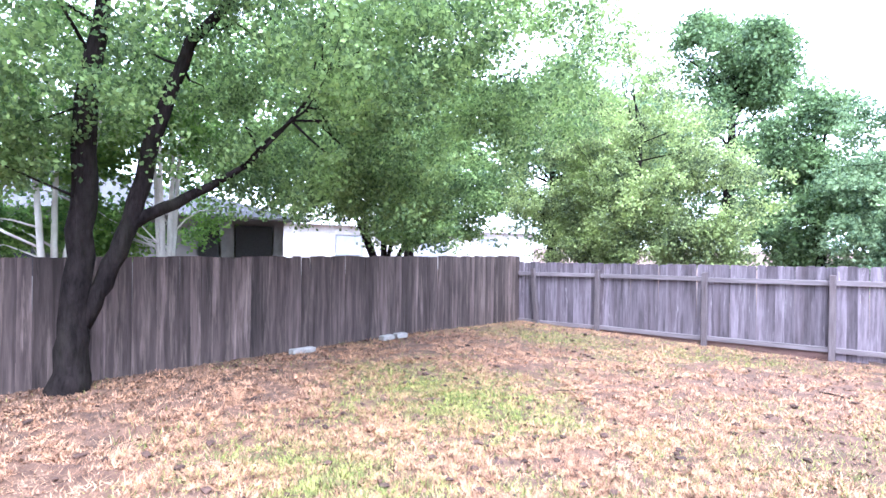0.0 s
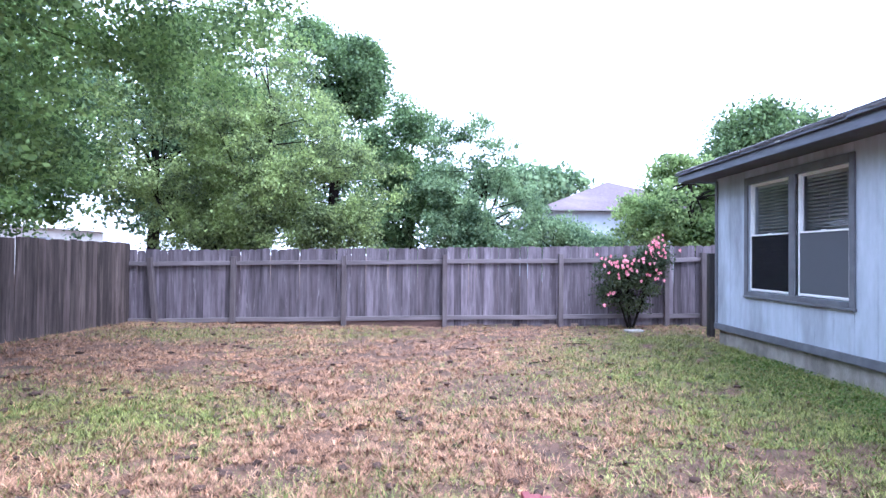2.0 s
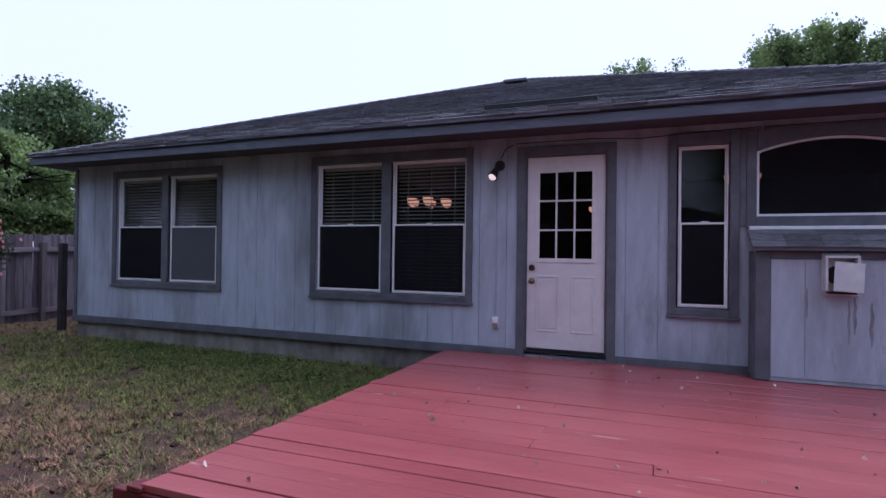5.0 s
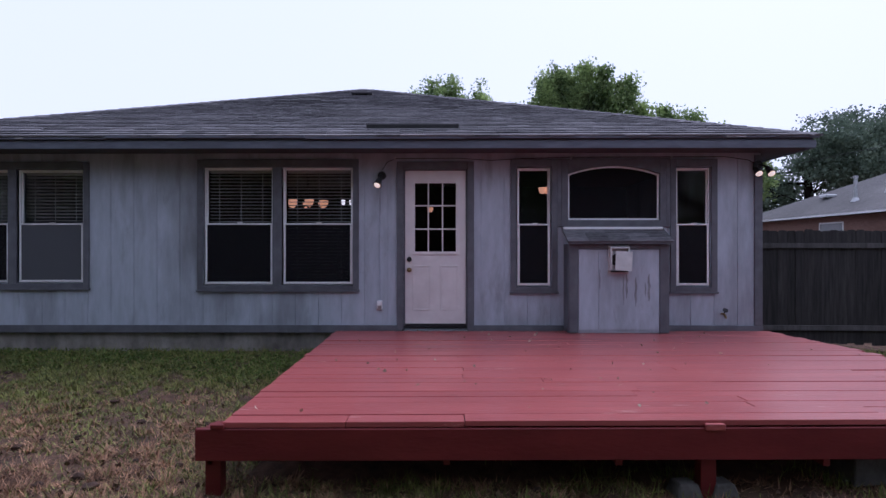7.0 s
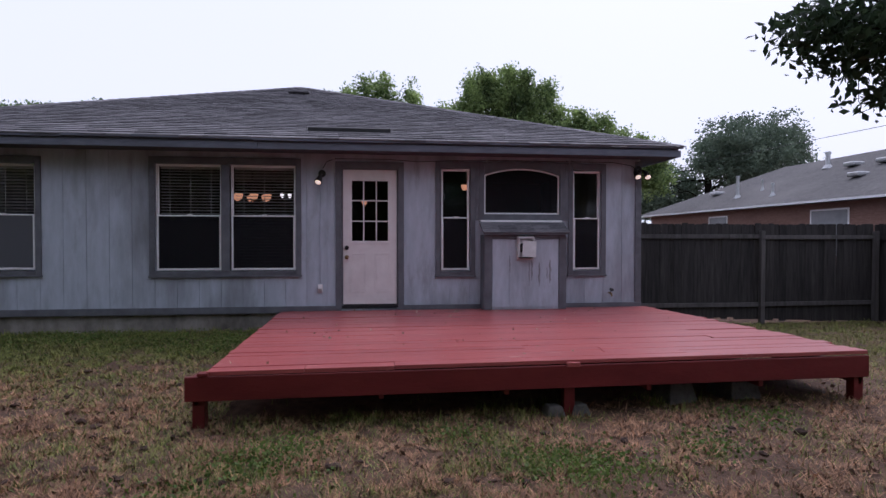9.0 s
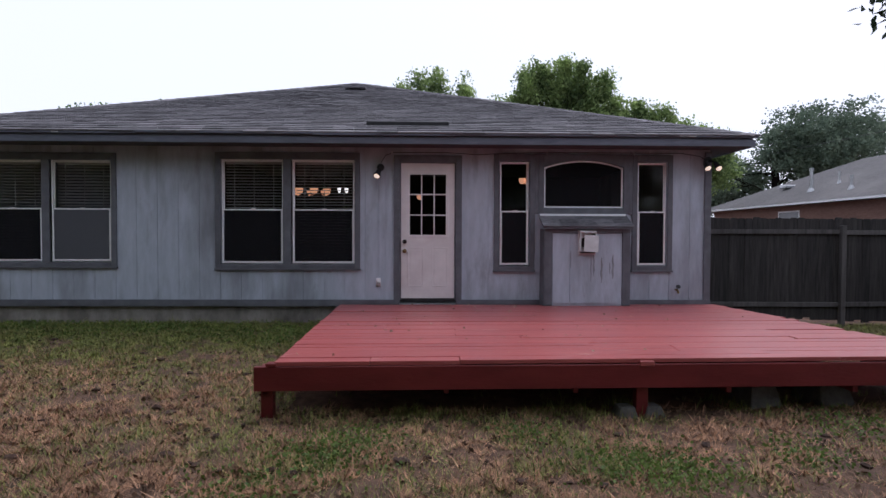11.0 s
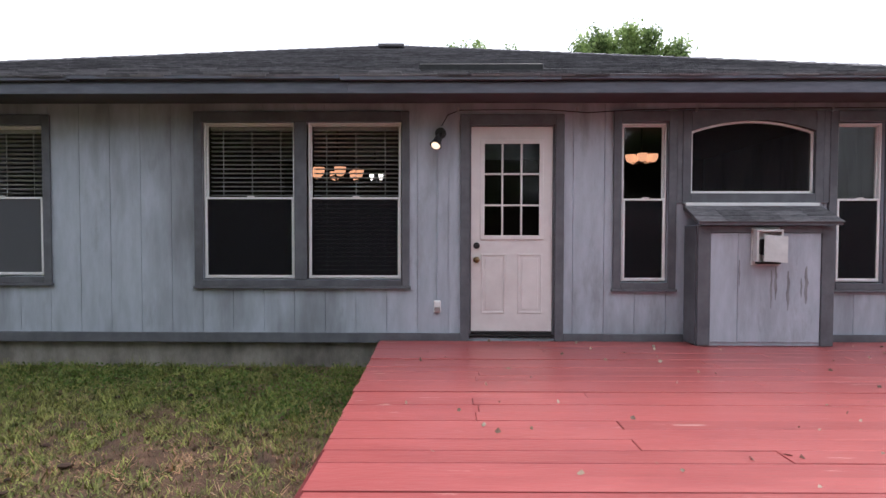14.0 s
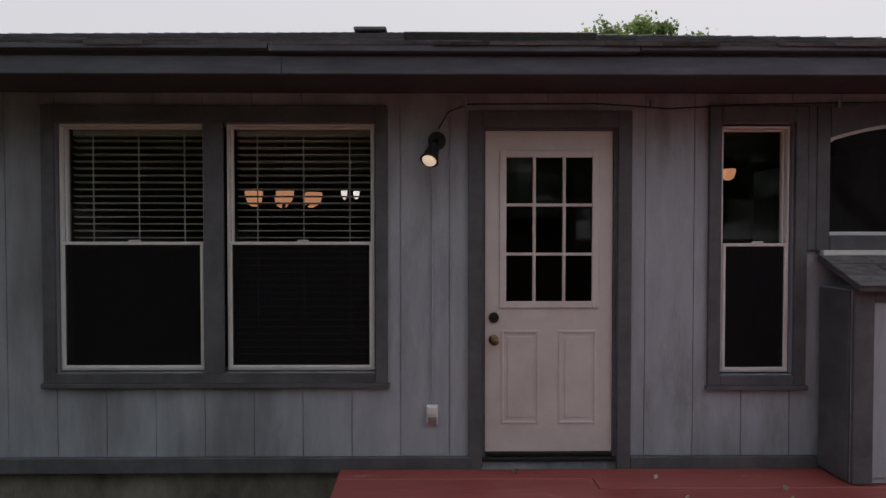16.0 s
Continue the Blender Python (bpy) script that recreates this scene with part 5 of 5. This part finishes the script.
rs = np.random.default_rng(9)
spots = []
for cx, cz, n_, sp in ((2.95, 1.60, 30, 0.16), (2.1, 1.34, 10, 0.11), (2.3, 1.22, 24, 0.20), (2.62, 1.26, 22, 0.24), (2.05, 0.72, 4, 0.05), (3.0, 1.05, 5, 0.12), (1.9, 0.55, 2, 0.03)):
    for _ in range(n_):
        spots.append((cx + rs.normal(0, sp), 10.26 + rs.normal(0, 0.05), cz + rs.normal(0, sp * 0.6)))
for k, p in enumerate(spots):
    bm = bmesh.new()
    for q in range(7):
        a = math.tau * q / 7 + rs.random()
        r = 0.021 if q % 2 else 0.013
        m4 = Matrix.Translation(p) @ Matrix.Rotation(a, 4, "Y") @ Matrix.Translation((r, 0, 0)) @ Matrix.Rotation(rs.normal(0, 0.5), 4, "Z") @ Matrix.Diagonal((1, 0.45, 1, 1))
        bmesh.ops.create_icosphere(bm, subdivisions=1, radius=0.012, matrix=m4)
    part("flower", bm, PINK, rose, "pink rose bloom")
keep_at(rose)

# ---- lawn ----
def patch_noise(x, y, scale, seed):
    r = np.random.default_rng(seed).random((64, 64))
    u, v = (x / scale) % 63, (y / scale) % 63
    i, j = u.astype(int), v.astype(int)
    fu, fv = u - i, v - j
    fu, fv = fu * fu * (3 - 2 * fu), fv * fv * (3 - 2 * fv)
    return (r[i, j] * (1 - fu) + r[i + 1, j] * fu) * (1 - fv) + (r[i, j + 1] * (1 - fu) + r[i + 1, j + 1] * fu) * fv


def greenness(x, y):
    house = np.clip((x - 0.1) / 2.2, 0, 1) ** 1.3 * np.clip((y - 2.3) / 0.5, 0, 1) * np.clip((11.5 - y) / 3, 0.3, 1)
    patch = np.exp(-(((x + 4.3) / 1.3) ** 2 + ((y - 5.0) / 1.1) ** 2))
    patch2 = 0.8 * np.exp(-(((x + 2.4) / 1.3) ** 2 + ((y - 9.8) / 0.7) ** 2))
    patch3 = 0.4 * np.exp(-(((x + 3.0) / 1.0) ** 2 + ((y - 2.6) / 0.8) ** 2))
    corner = 0.55 * np.exp(-(((x + 5.0) / 1.6) ** 2 + ((y - 9.3) / 0.9) ** 2))
    side = np.clip((-3.2 - y) / 1.2, 0, 1) * 0.9
    front = 0.42 * np.exp(-(((x + 1.6) / 0.9) ** 2 + ((y - 0.5) / 2.6) ** 2)) * (patch_noise(x + 40, y + 40, 0.55, 5) > 0.5)
    house = 1.15 * house * (1 - 0.9 * np.exp(-(((x - 1.15) / 0.35) ** 2 + ((y - 3.6) / 0.45) ** 2)))
    olive = 0.11 * np.clip((x + 4.2) / 3.0, 0, 1) * np.clip((6.5 - y) / 3.0, 0, 1) * (0.4 + 1.2 * patch_noise(x + 35, y + 35, 0.3, 14))
    g = np.maximum.reduce([olive, 0.85 * house, 0.6 * patch, 0.6 * patch2, patch3, side, front, corner])
    return np.clip(g * (0.55 + 0.9 * patch_noise(x + 30, y + 30, 0.5, 6)) + 0.22 * (patch_noise(x + 30, y + 30, 0.8, 7) - 0.45), 0, 1)


def scatter(n, rng, near):
    """Places over the yard, denser round the walked part, none on the deck."""
    k = int(n * near)
    x = np.concatenate([rng.uniform(-7.0, 5.25, n - k), rng.normal(-2.6, 2.0, k)])
    y = np.concatenate([rng.uniform(-8.9, 10.9, n - k), rng.normal(3.2, 2.6, k)])
    ok = (x > -7.0) & ((x < 3.3) | (y < -2.85) | (y > 8.95)) & (y > -8.9) & (y < 10.9) & ~((x > DK_F + 0.25) & (y < DK_L - 0.15) & (y > DK_R + 0.15))
    return x[ok], y[ok]


def blades(name, x, y, length, width, material, label, rng, lean):
    n = len(x)
    z = ground_z(x, y)
    a = rng.uniform(0, math.tau, n)
    up = np.abs(rng.normal(0, lean, n)) + 0.10
    L = length * (0.5 + rng.random(n)) * (0.35 + 1.3 * patch_noise(x + 60, y + 60, 0.09, 31))
    d = np.stack([np.cos(a), np.sin(a), up], 1)
    d /= np.linalg.norm(d, axis=1)[:, None]
    s = np.stack([-np.sin(a), np.cos(a), np.zeros(n)], 1) * (width * (0.6 + 0.8 * rng.random(n)))[:, None] * 0.5
    p = np.stack([x, y, z - 0.004], 1)
    v = np.stack([p - s, p + s, p + d * L[:, None]], 1).astype(np.float32)
    me = bpy.data.meshes.new(name)
    me.vertices.add(n * 3), me.loops.add(n * 3), me.polygons.add(n)
    me.vertices.foreach_set("co", v.ravel())
    me.loops.foreach_set("vertex_index", np.arange(n * 3, dtype=np.int32))
    me.polygons.foreach_set("loop_start", np.arange(n, dtype=np.int32) * 3)
    me.update(calc_edges=True)
    me.validate()
    me.materials.append(material)
    return tagged(new(name, me), label, "grass", kind="stuff")


DRY = surface("dry_grass_blade", (0.080, 0.039, 0.022), (0.56, 0.325, 0.190), 11, (1, 1, 1), 0.8, 0.0, (0.16, 0.080, 0.050), 1.0, 0.75, 0.6, islands=True)
GREEN = surface("green_grass_blade", (0.042, 0.066, 0.014), (0.32, 0.335, 0.085), 10, (1, 1, 1), 0.7, 0.0, (0.19, 0.15, 0.06), 1.5, 0.6, 0.5, islands=True)
DEAD = surface("dead_leaf", (0.06, 0.035, 0.022), (0.20, 0.12, 0.075), 3, (1, 1, 1), 0.8, 0.0, vary=0.4, islands=True)
rng = np.random.default_rng(77)
x, y = scatter(1250000, rng, 0.45)
g = greenness(x, y)
pick = rng.random(len(x))
bare = (patch_noise(x + 50, y + 50, 0.35, 8) < 0.36) | (patch_noise(x + 50, y + 50, 0.11, 18) < 0.37)
dry = (pick > g) & ~(bare & (rng.random(len(x)) < 0.88))
blades("dry_grass", x[dry], y[dry], 0.060, 0.0086, DRY, "short dry straw-coloured lawn grass", rng, 0.5)
grn = (pick < g * 0.9)
blades("green_grass", x[grn], y[grn], 0.060, 0.0075, GREEN, "short green lawn grass growing in patches", rng, 0.9)
x, y = rng.uniform(-1.3, 3.27, 330000), rng.uniform(2.72, 9.6, 330000)
lush = np.clip(0.06 + 0.75 * (x + 0.3) / 3.0, 0, 1) * (0.35 + 1.0 * patch_noise(x + 70, y + 70, 0.35, 41)) * np.clip((10.2 - y) / 3, 0, 1) * (1 - 0.9 * np.exp(-(((x - 1.15) / 0.4) ** 2 + ((y - 3.6) / 0.5) ** 2)))
keep = rng.random(len(x)) < lush
blades("lush_grass", x[keep], y[keep], 0.050, 0.0085, GREEN, "dense short green lawn grass beside the house", rng, 0.8)
# taller tufts along the deck and foundation
x = np.concatenate([rng.normal(DK_F + 0.15, 0.16, 5000), rng.normal(3.22, 0.05, 3000)])
y = np.concatenate([rng.uniform(DK_R, DK_L, 5000), rng.uniform(2.8, 8.9, 3000)])
keep = patch_noise(x + 20, y + 20, 0.3, 12) > 0.55
blades("tall_grass", x[keep], y[keep], 0.075, 0.008, GREEN, "taller green grass tufts by the deck and foundation", rng, 2.0)
# tangles of long pale straw, and crumbs of dark earth
STRAW = surface("pale_straw", (0.24, 0.15, 0.09), (0.46, 0.32, 0.20), 3, (1, 1, 1), 0.8, 0.0, vary=0.4, islands=True)
cx, cy = scatter(2600, rng, 0.5)
k = rng.integers(0, len(cx), 26000)
sx, sy = cx[k] + rng.normal(0, 0.05, len(k)), cy[k] + rng.normal(0, 0.05, len(k))
inside = (sx > -7.0) & ((sx < 3.25) | (sy < -2.9)) & (sy > -8.9) & (sy < 10.85) & ~((sx > DK_F + 0.1) & (sy < DK_L) & (sy > DK_R)) & (greenness(sx, sy) < 0.35)
blades("straw", sx[inside], sy[inside], 0.085, 0.0055, STRAW, "tangled clumps of long pale straw on the lawn", rng, 0.25)
CLOD = surface("earth_crumb", (0.028, 0.016, 0.012), (0.085, 0.05, 0.036), 30, (1, 1, 1), 0.95, 0.0, vary=0.3, islands=True)
ico = bmesh.new()
bmesh.ops.create_icosphere(ico, subdivisions=1, radius=1.0)
ico.verts.index_update()
iv = np.array([q.co[:] for q in ico.verts])
jf = np.array([[q.index for q in f.verts] for f in ico.faces])
ico.free()
x, y = scatter(1500, rng, 0.5)
size = 0.006 + 0.032 * rng.random(len(x)) ** 3
cv = iv[None] * (0.65 + 0.7 * rng.random((len(x), len(iv), 1))) * size[:, None, None] * np.stack([0.8 + rng.random(len(x)), 0.8 + rng.random(len(x)), np.full(len(x), 0.7)], 1)[:, None, :]
cv += np.stack([x, y, ground_z(x, y) + 0.016], 1)[:, None, :]
cf = (jf[None] + np.arange(len(x))[:, None, None] * len(iv)).reshape(-1, 3)
me = bpy.data.meshes.new("earth_crumbs")
me.from_pydata(cv.reshape(-1, 3).tolist(), [], cf.tolist())
me.materials.append(CLOD)
tagged(new("earth_crumbs", me), "dark crumbs of loose earth scattered over the lawn", "earth", kind="stuff")
# dead leaves
x, y = scatter(5500, rng, 0.3)
x, y = np.concatenate([x, -7.0 + np.abs(rng.normal(0, 0.8, 2500))]), np.concatenate([y, rng.normal(2.2, 1.6, 2500)])
lz = np.stack([x, y, ground_z(x, y) + 0.02], 1)
tagged(new("leaf_litter", leaf_mesh("leaf_litter", lz, 0.033 * (0.5 + rng.random(len(x))), DEAD, rng, 0.0)), "scattered dead brown leaves on the lawn", "leaf litter", kind="stuff")

# low broad-leaved weeds in small clumps
WEED = leaf_material("weed_leaf", (0.055, 0.10, 0.02), (0.17, 0.25, 0.055), 0.3)
for cx, cy, r, n_ in ((-1.45, 2.1, 0.22, 260), (-1.2, 1.95, 0.15, 120), (-1.65, 0.25, 0.24, 280), (-1.75, 0.0, 0.18, 150), (-1.05, 0.75, 0.14, 90), (-2.0, 2.5, 0.18, 120), (-1.5, -0.9, 0.16, 90), (-1.0, -1.6, 0.2, 110), (2.6, 4.2, 0.4, 300), (2.8, 6.2, 0.4, 260), (2.7, 3.3, 0.35, 300), (2.9, 5.2, 0.3, 300), (3.0, 7.2, 0.3, 260), (2.2, 3.1, 0.3, 260)):
    n_ *= 4
    p = np.stack([rng.normal(cx, r, n_), rng.normal(cy, r, n_), np.zeros(n_)], 1)
    p[:, 0] = np.minimum(p[:, 0], 3.26)
    p[:, 2] = ground_z(p[:, 0], p[:, 1]) + rng.uniform(0.01, 0.06, n_)
    tagged(new("weeds", leaf_mesh("weeds", p, 0.022 * (0.5 + rng.random(n_)), WEED, rng, 0.0, 0.4)), "low patch of bright green broad-leaved weeds", "weeds", "weed patches", "stuff")

# kickboards below the grey fence
for q0, q1, z in ((-6.45, -5.10, 0.02), (-5.0, -2.97, 0.04), (-2.87, -1.0, 0.08)):
    tagged(block("kickboard", (q0, q1, FY - 0.035, FY - 0.012, z - 0.05, z + 0.13), KICK, None, bevel=0.004), "reddish brown board at the foot of the grey fence", "board", "kickboards")

# concrete blocks along the brown fence
def loose_block(x, y, turn, size, label, category="concrete block"):
    bm = bmesh.new()
    box(bm, -size[0], size[0], -size[1], size[1], 0, size[2])
    ob = part("concrete_block" if category == "concrete block" else "stone", bm, BLOCK, None, bevel=0.012)
    ob.matrix_basis = pose(x, y, float(ground_z(x, y)) - 0.01, 0, 0, turn)
    return tagged(ob, label, category, "blocks at the fence")


PALE = "pale concrete block lying at the fence foot"
loose_block(-6.86, 4.85, 88, (0.20, 0.07, 0.08), PALE)
loose_block(-6.85, 6.55, 95, (0.14, 0.07, 0.085), PALE), loose_block(-6.85, 6.88, 85, (0.12, 0.07, 0.09), PALE)
loose_block(2.45, 10.15, 10, (0.16, 0.09, 0.05), "flat pale stone by the rose bush", "stone")
# dark post by the house corner
tagged(block("gate_post", (3.50, 3.60, 9.52, 9.62, -0.1, 1.50), FENCE_R, None, bevel=0.006), "dark wooden post standing beside the house corner", "post")
# fallen twigs
TW = [(0.3, 7.55, 30), (-0.6, 8.4, -20), (-3.2, 6.2, 50), (1.1, 8.9, 5)]
for k, (x, y, turn) in enumerate(TW):
    bm = bmesh.new()
    tube(bm, [(-0.22, 0, 0.012), (-0.05, 0.02, 0.016), (0.1, -0.01, 0.014), (0.24, 0.03, 0.02)], [0.009, 0.008, 0.006, 0.003], 6)
    ob = part("twig", bm, BARK)
    ob.matrix_basis = pose(x, y, float(ground_z(x, y)), 0, 0, turn)
    tagged(ob, "thin dark fallen twig lying on the lawn", "twig", "fallen twigs")

# ---- neighbouring houses ----
NB_ROOF = surface("neighbour_shingle", (0.065, 0.064, 0.066), (0.11, 0.107, 0.107), 9, (1, 1, 1), 0.9, 0.4, (0.2, 0.19, 0.19), 0.4, 0.4, fine=60)
DARK_ROOF = surface("dark_shingle", (0.04, 0.04, 0.043), (0.075, 0.073, 0.078), 9, (1, 1, 1), 0.9, 0.4, (0.09, 0.088, 0.09), 0.4, 0.4, fine=60)
HAZY = surface("hazy_pane", (0.22, 0.23, 0.25), (0.30, 0.31, 0.33), 3, (1, 1, 1), 0.2, 0.0)
MAUVE = surface("mauve_shingle", (0.095, 0.072, 0.076), (0.135, 0.107, 0.112), 6, (1, 1, 1), 0.9, 0.4, (0.24, 0.2, 0.2), 0.4, 0.4, fine=60)
BRICK = surface("pink_brick", (0.22, 0.125, 0.10), (0.32, 0.20, 0.165), 7, (1, 1, 4), 0.9, 0.4, (0.18, 0.11, 0.09), 0.8, 0.5)
PALE_WALL = surface("cream_wall", (0.36, 0.34, 0.31), (0.46, 0.44, 0.41), 3, (1, 1, 1), 0.85, 0.1, (0.5, 0.46, 0.4), 0.6, 0.4)
GREY_WALL = surface("grey_house_wall", (0.15, 0.145, 0.14), (0.21, 0.20, 0.195), 3, (1, 1, 1), 0.85, 0.1)
BLUE_WALL = surface("pale_blue_wall", (0.34, 0.38, 0.42), (0.44, 0.48, 0.52), 3, (1, 1, 1), 0.85, 0.1)


def hip_house(label, x0, x1, y0, y1, z_eave, z_ridge, wall_mat, roof_mat, over, windows, fascia=WHITE, pane_mat=None, frame_mat=WHITE):
    hs = thing("house", (x0 + x1) / 2, (y0 + y1) / 2, 0, label, "house", "neighbouring houses")
    bm = bmesh.new()
    box(bm, x0 + over, x1 - over, y0 + over, y1 - over, -0.4, z_eave)
    part("wall", bm, wall_mat, hs)
    bm = bmesh.new()
    along_x = (x1 - x0) >= (y1 - y0)
    inset = min(x1 - x0, y1 - y0) / 2
    if along_x:
        r = [(x0 + inset, (y0 + y1) / 2), (x1 - inset, (y0 + y1) / 2)]
    else:
        r = [((x0 + x1) / 2, y0 + inset), ((x0 + x1) / 2, y1 - inset)]
    c = [bm.verts.new((x, y, z_eave + 0.05)) for x, y in ((x0, y0), (x1, y0), (x1, y1), (x0, y1))]
    t = [bm.verts.new((x, y, z_ridge)) for x, y in r]
    if along_x:
        fs = ((c[0], c[1], t[1], t[0]), (c[1], c[2], t[1]), (c[2], c[3], t[0], t[1]), (c[3], c[0], t[0]))
    else:
        fs = ((c[0], c[1], t[0]), (c[1], c[2], t[1], t[0]), (c[2], c[3], t[1]), (c[3], c[0], t[0], t[1]))
    for f in fs:
        bm.faces.new(f)
    bm.faces.new(c[::-1])
    part("roof", bm, roof_mat, hs, "shingle hip roof")
    for d in ((x0, x1, y0 - 0.02, y0, z_eave - 0.01, z_eave + 0.05), (x0, x1, y1, y1 + 0.02, z_eave - 0.01, z_eave + 0.05), (x0 - 0.02, x0, y0, y1, z_eave - 0.01, z_eave + 0.05), (x1, x1 + 0.02, y0, y1, z_eave - 0.01, z_eave + 0.05)):
        block("fascia", d, fascia, hs, bevel=0)
    for wx0, wx1, wy0, wy1, wz0, wz1 in windows:
        g = 0.05
        if wx1 - wx0 > wy1 - wy0:
            fr = (wx0 - g, wx1 + g, wy0, wy1, wz0 - g, wz1 + g)
            pn = (wx0, wx1, wy0 - 0.004, wy1 + 0.004, wz0, wz1)
        else:
            fr = (wx0, wx1, wy0 - g, wy1 + g, wz0 - g, wz1 + g)
            pn = (wx0 - 0.004, wx1 + 0.004, wy0, wy1, wz0, wz1)
        w_ = block("window", fr, frame_mat, hs, "framed window or dark porch gap", 0)
        block("pane", pn, pane_mat or HAZY, w_, "dull pane", 0)
    keep_at(hs)
    return hs


nb = hip_house("neighbouring pink brick house with grey shingle roof and pale eaves", 4.0, 18.8, -18.5, -10.4, 2.42, 4.25, BRICK, NB_ROOF, 0.45, [(8.0, 9.2, -10.87, -10.84, 1.0, 2.2), (13.0, 14.0, -10.87, -10.84, 1.0, 2.2)])
hip_house("neighbouring house with mauve roof and pale blue wall beyond the fence", 4.0, 15.0, 29.0, 40.0, 3.9, 6.2, BLUE_WALL, MAUVE, 0.5, [(6.0, 7.2, 29.47, 29.5, 1.6, 2.8)], fascia=GREY_WALL)
# last two windows: dark panes standing in for shaded porch recesses between posts
hip_house("low grey neighbouring house with dark roof behind the brown fence", -24.0, -14.6, -4.0, 10.2, 2.55, 4.1, GREY_WALL, DARK_ROOF, 0.6, [(-15.23, -15.2, 2.5, 3.7, 1.0, 2.2), (-15.23, -15.2, 6.9, 7.5, 0.6, 2.35), (-15.23, -15.2, 8.0, 9.2, 0.6, 2.35)], fascia=GREY_WALL, pane_mat=DARK_METAL, frame_mat=GREY_WALL)
hip_house("long cream neighbouring building far behind the fence", -40.0, -26.0, 14.0, 42.0, 3.0, 4.6, PALE_WALL, PALE_WALL, 0.4, [(-26.43, -26.4, 20.0, 22.0, 1.2, 2.4), (-26.43, -26.4, 27.0, 30.0, 1.0, 2.4), (-26.43, -26.4, 34.0, 36.0, 1.2, 2.4)])
# vents and pipes on the neighbouring roof
for x, dy, h, r in ((13.2, 1.0, 0.75, 0.055), (11.2, 0.8, 0.38, 0.04), (12.6, 1.5, 0.35, 0.03), (11.5, 3.0, 0.5, 0.07)):
    z = 2.47 + dy * (4.25 - 2.47) / 4.05
    pp = thing("vent_pipe", x, -10.4 - dy, z, "pale metal vent pipe standing on the roof", "vent pipe", "vent pipes")
    bm = bmesh.new()
    cylinder(bm, (x, -10.4 - dy, z - 0.05), (x, -10.4 - dy, z + h), r)
    part("pipe", bm, GALV, pp)
    bm = bmesh.new()
    cylinder(bm, (x, -10.4 - dy, z - 0.04), (x, -10.4 - dy, z + 0.10), r * 2.6, r * 1.1)
    part("boot", bm, GALV, pp)
    bm = bmesh.new()
    cylinder(bm, (x, -10.4 - dy, z + h - 0.06), (x, -10.4 - dy, z + h + 0.02), r * 1.3)
    part("cap", bm, GALV, pp)
    keep_at(pp)
for x, dy in ((15.3, 1.6), (10.2, 2.7), (8.9, 1.6), (9.0, 2.6)):
    z = 2.47 + dy * (4.25 - 2.47) / 4.05
    tagged(block("roof_vent", (x - 0.2, x + 0.2, -10.6 - dy, -10.2 - dy, z + 0.0, z + 0.13), GALV, None, bevel=0.03), "low metal box vent on the neighbouring roof", "vent", "roof vents")
# wires
line = thing("power_line", 14, -16, 5.5, "thin dark overhead wire", "wire")
bm = bmesh.new()
tube(bm, [(60, -22, 8.0), (30, -20, 6.6), (10, -17.5, 5.6), (-10, -16, 6.0)], [0.012] * 4, 5)
part("wire", bm, DARK_METAL, line)
keep_at(line)

# bits of leaf on the deck
rng = np.random.default_rng(15)
x, y = rng.uniform(DK_F + 0.1, 3.2, 90), rng.uniform(DK_R + 0.1, DK_L - 0.2, 90)
pts = np.stack([x, y, deck_z(x) + 0.014], 1)
FLECK = surface("pale_leaf_fleck", (0.20, 0.14, 0.08), (0.62, 0.55, 0.45), 5, (1, 1, 1), 0.8, 0.0, vary=0.5, islands=True)
tagged(new("deck_litter", leaf_mesh("deck_litter", pts, 0.03 * (0.5 + rng.random(90)), FLECK, rng, 0.0)), "pale leaf flecks scattered on the red deck", "leaf litter", kind="stuff")
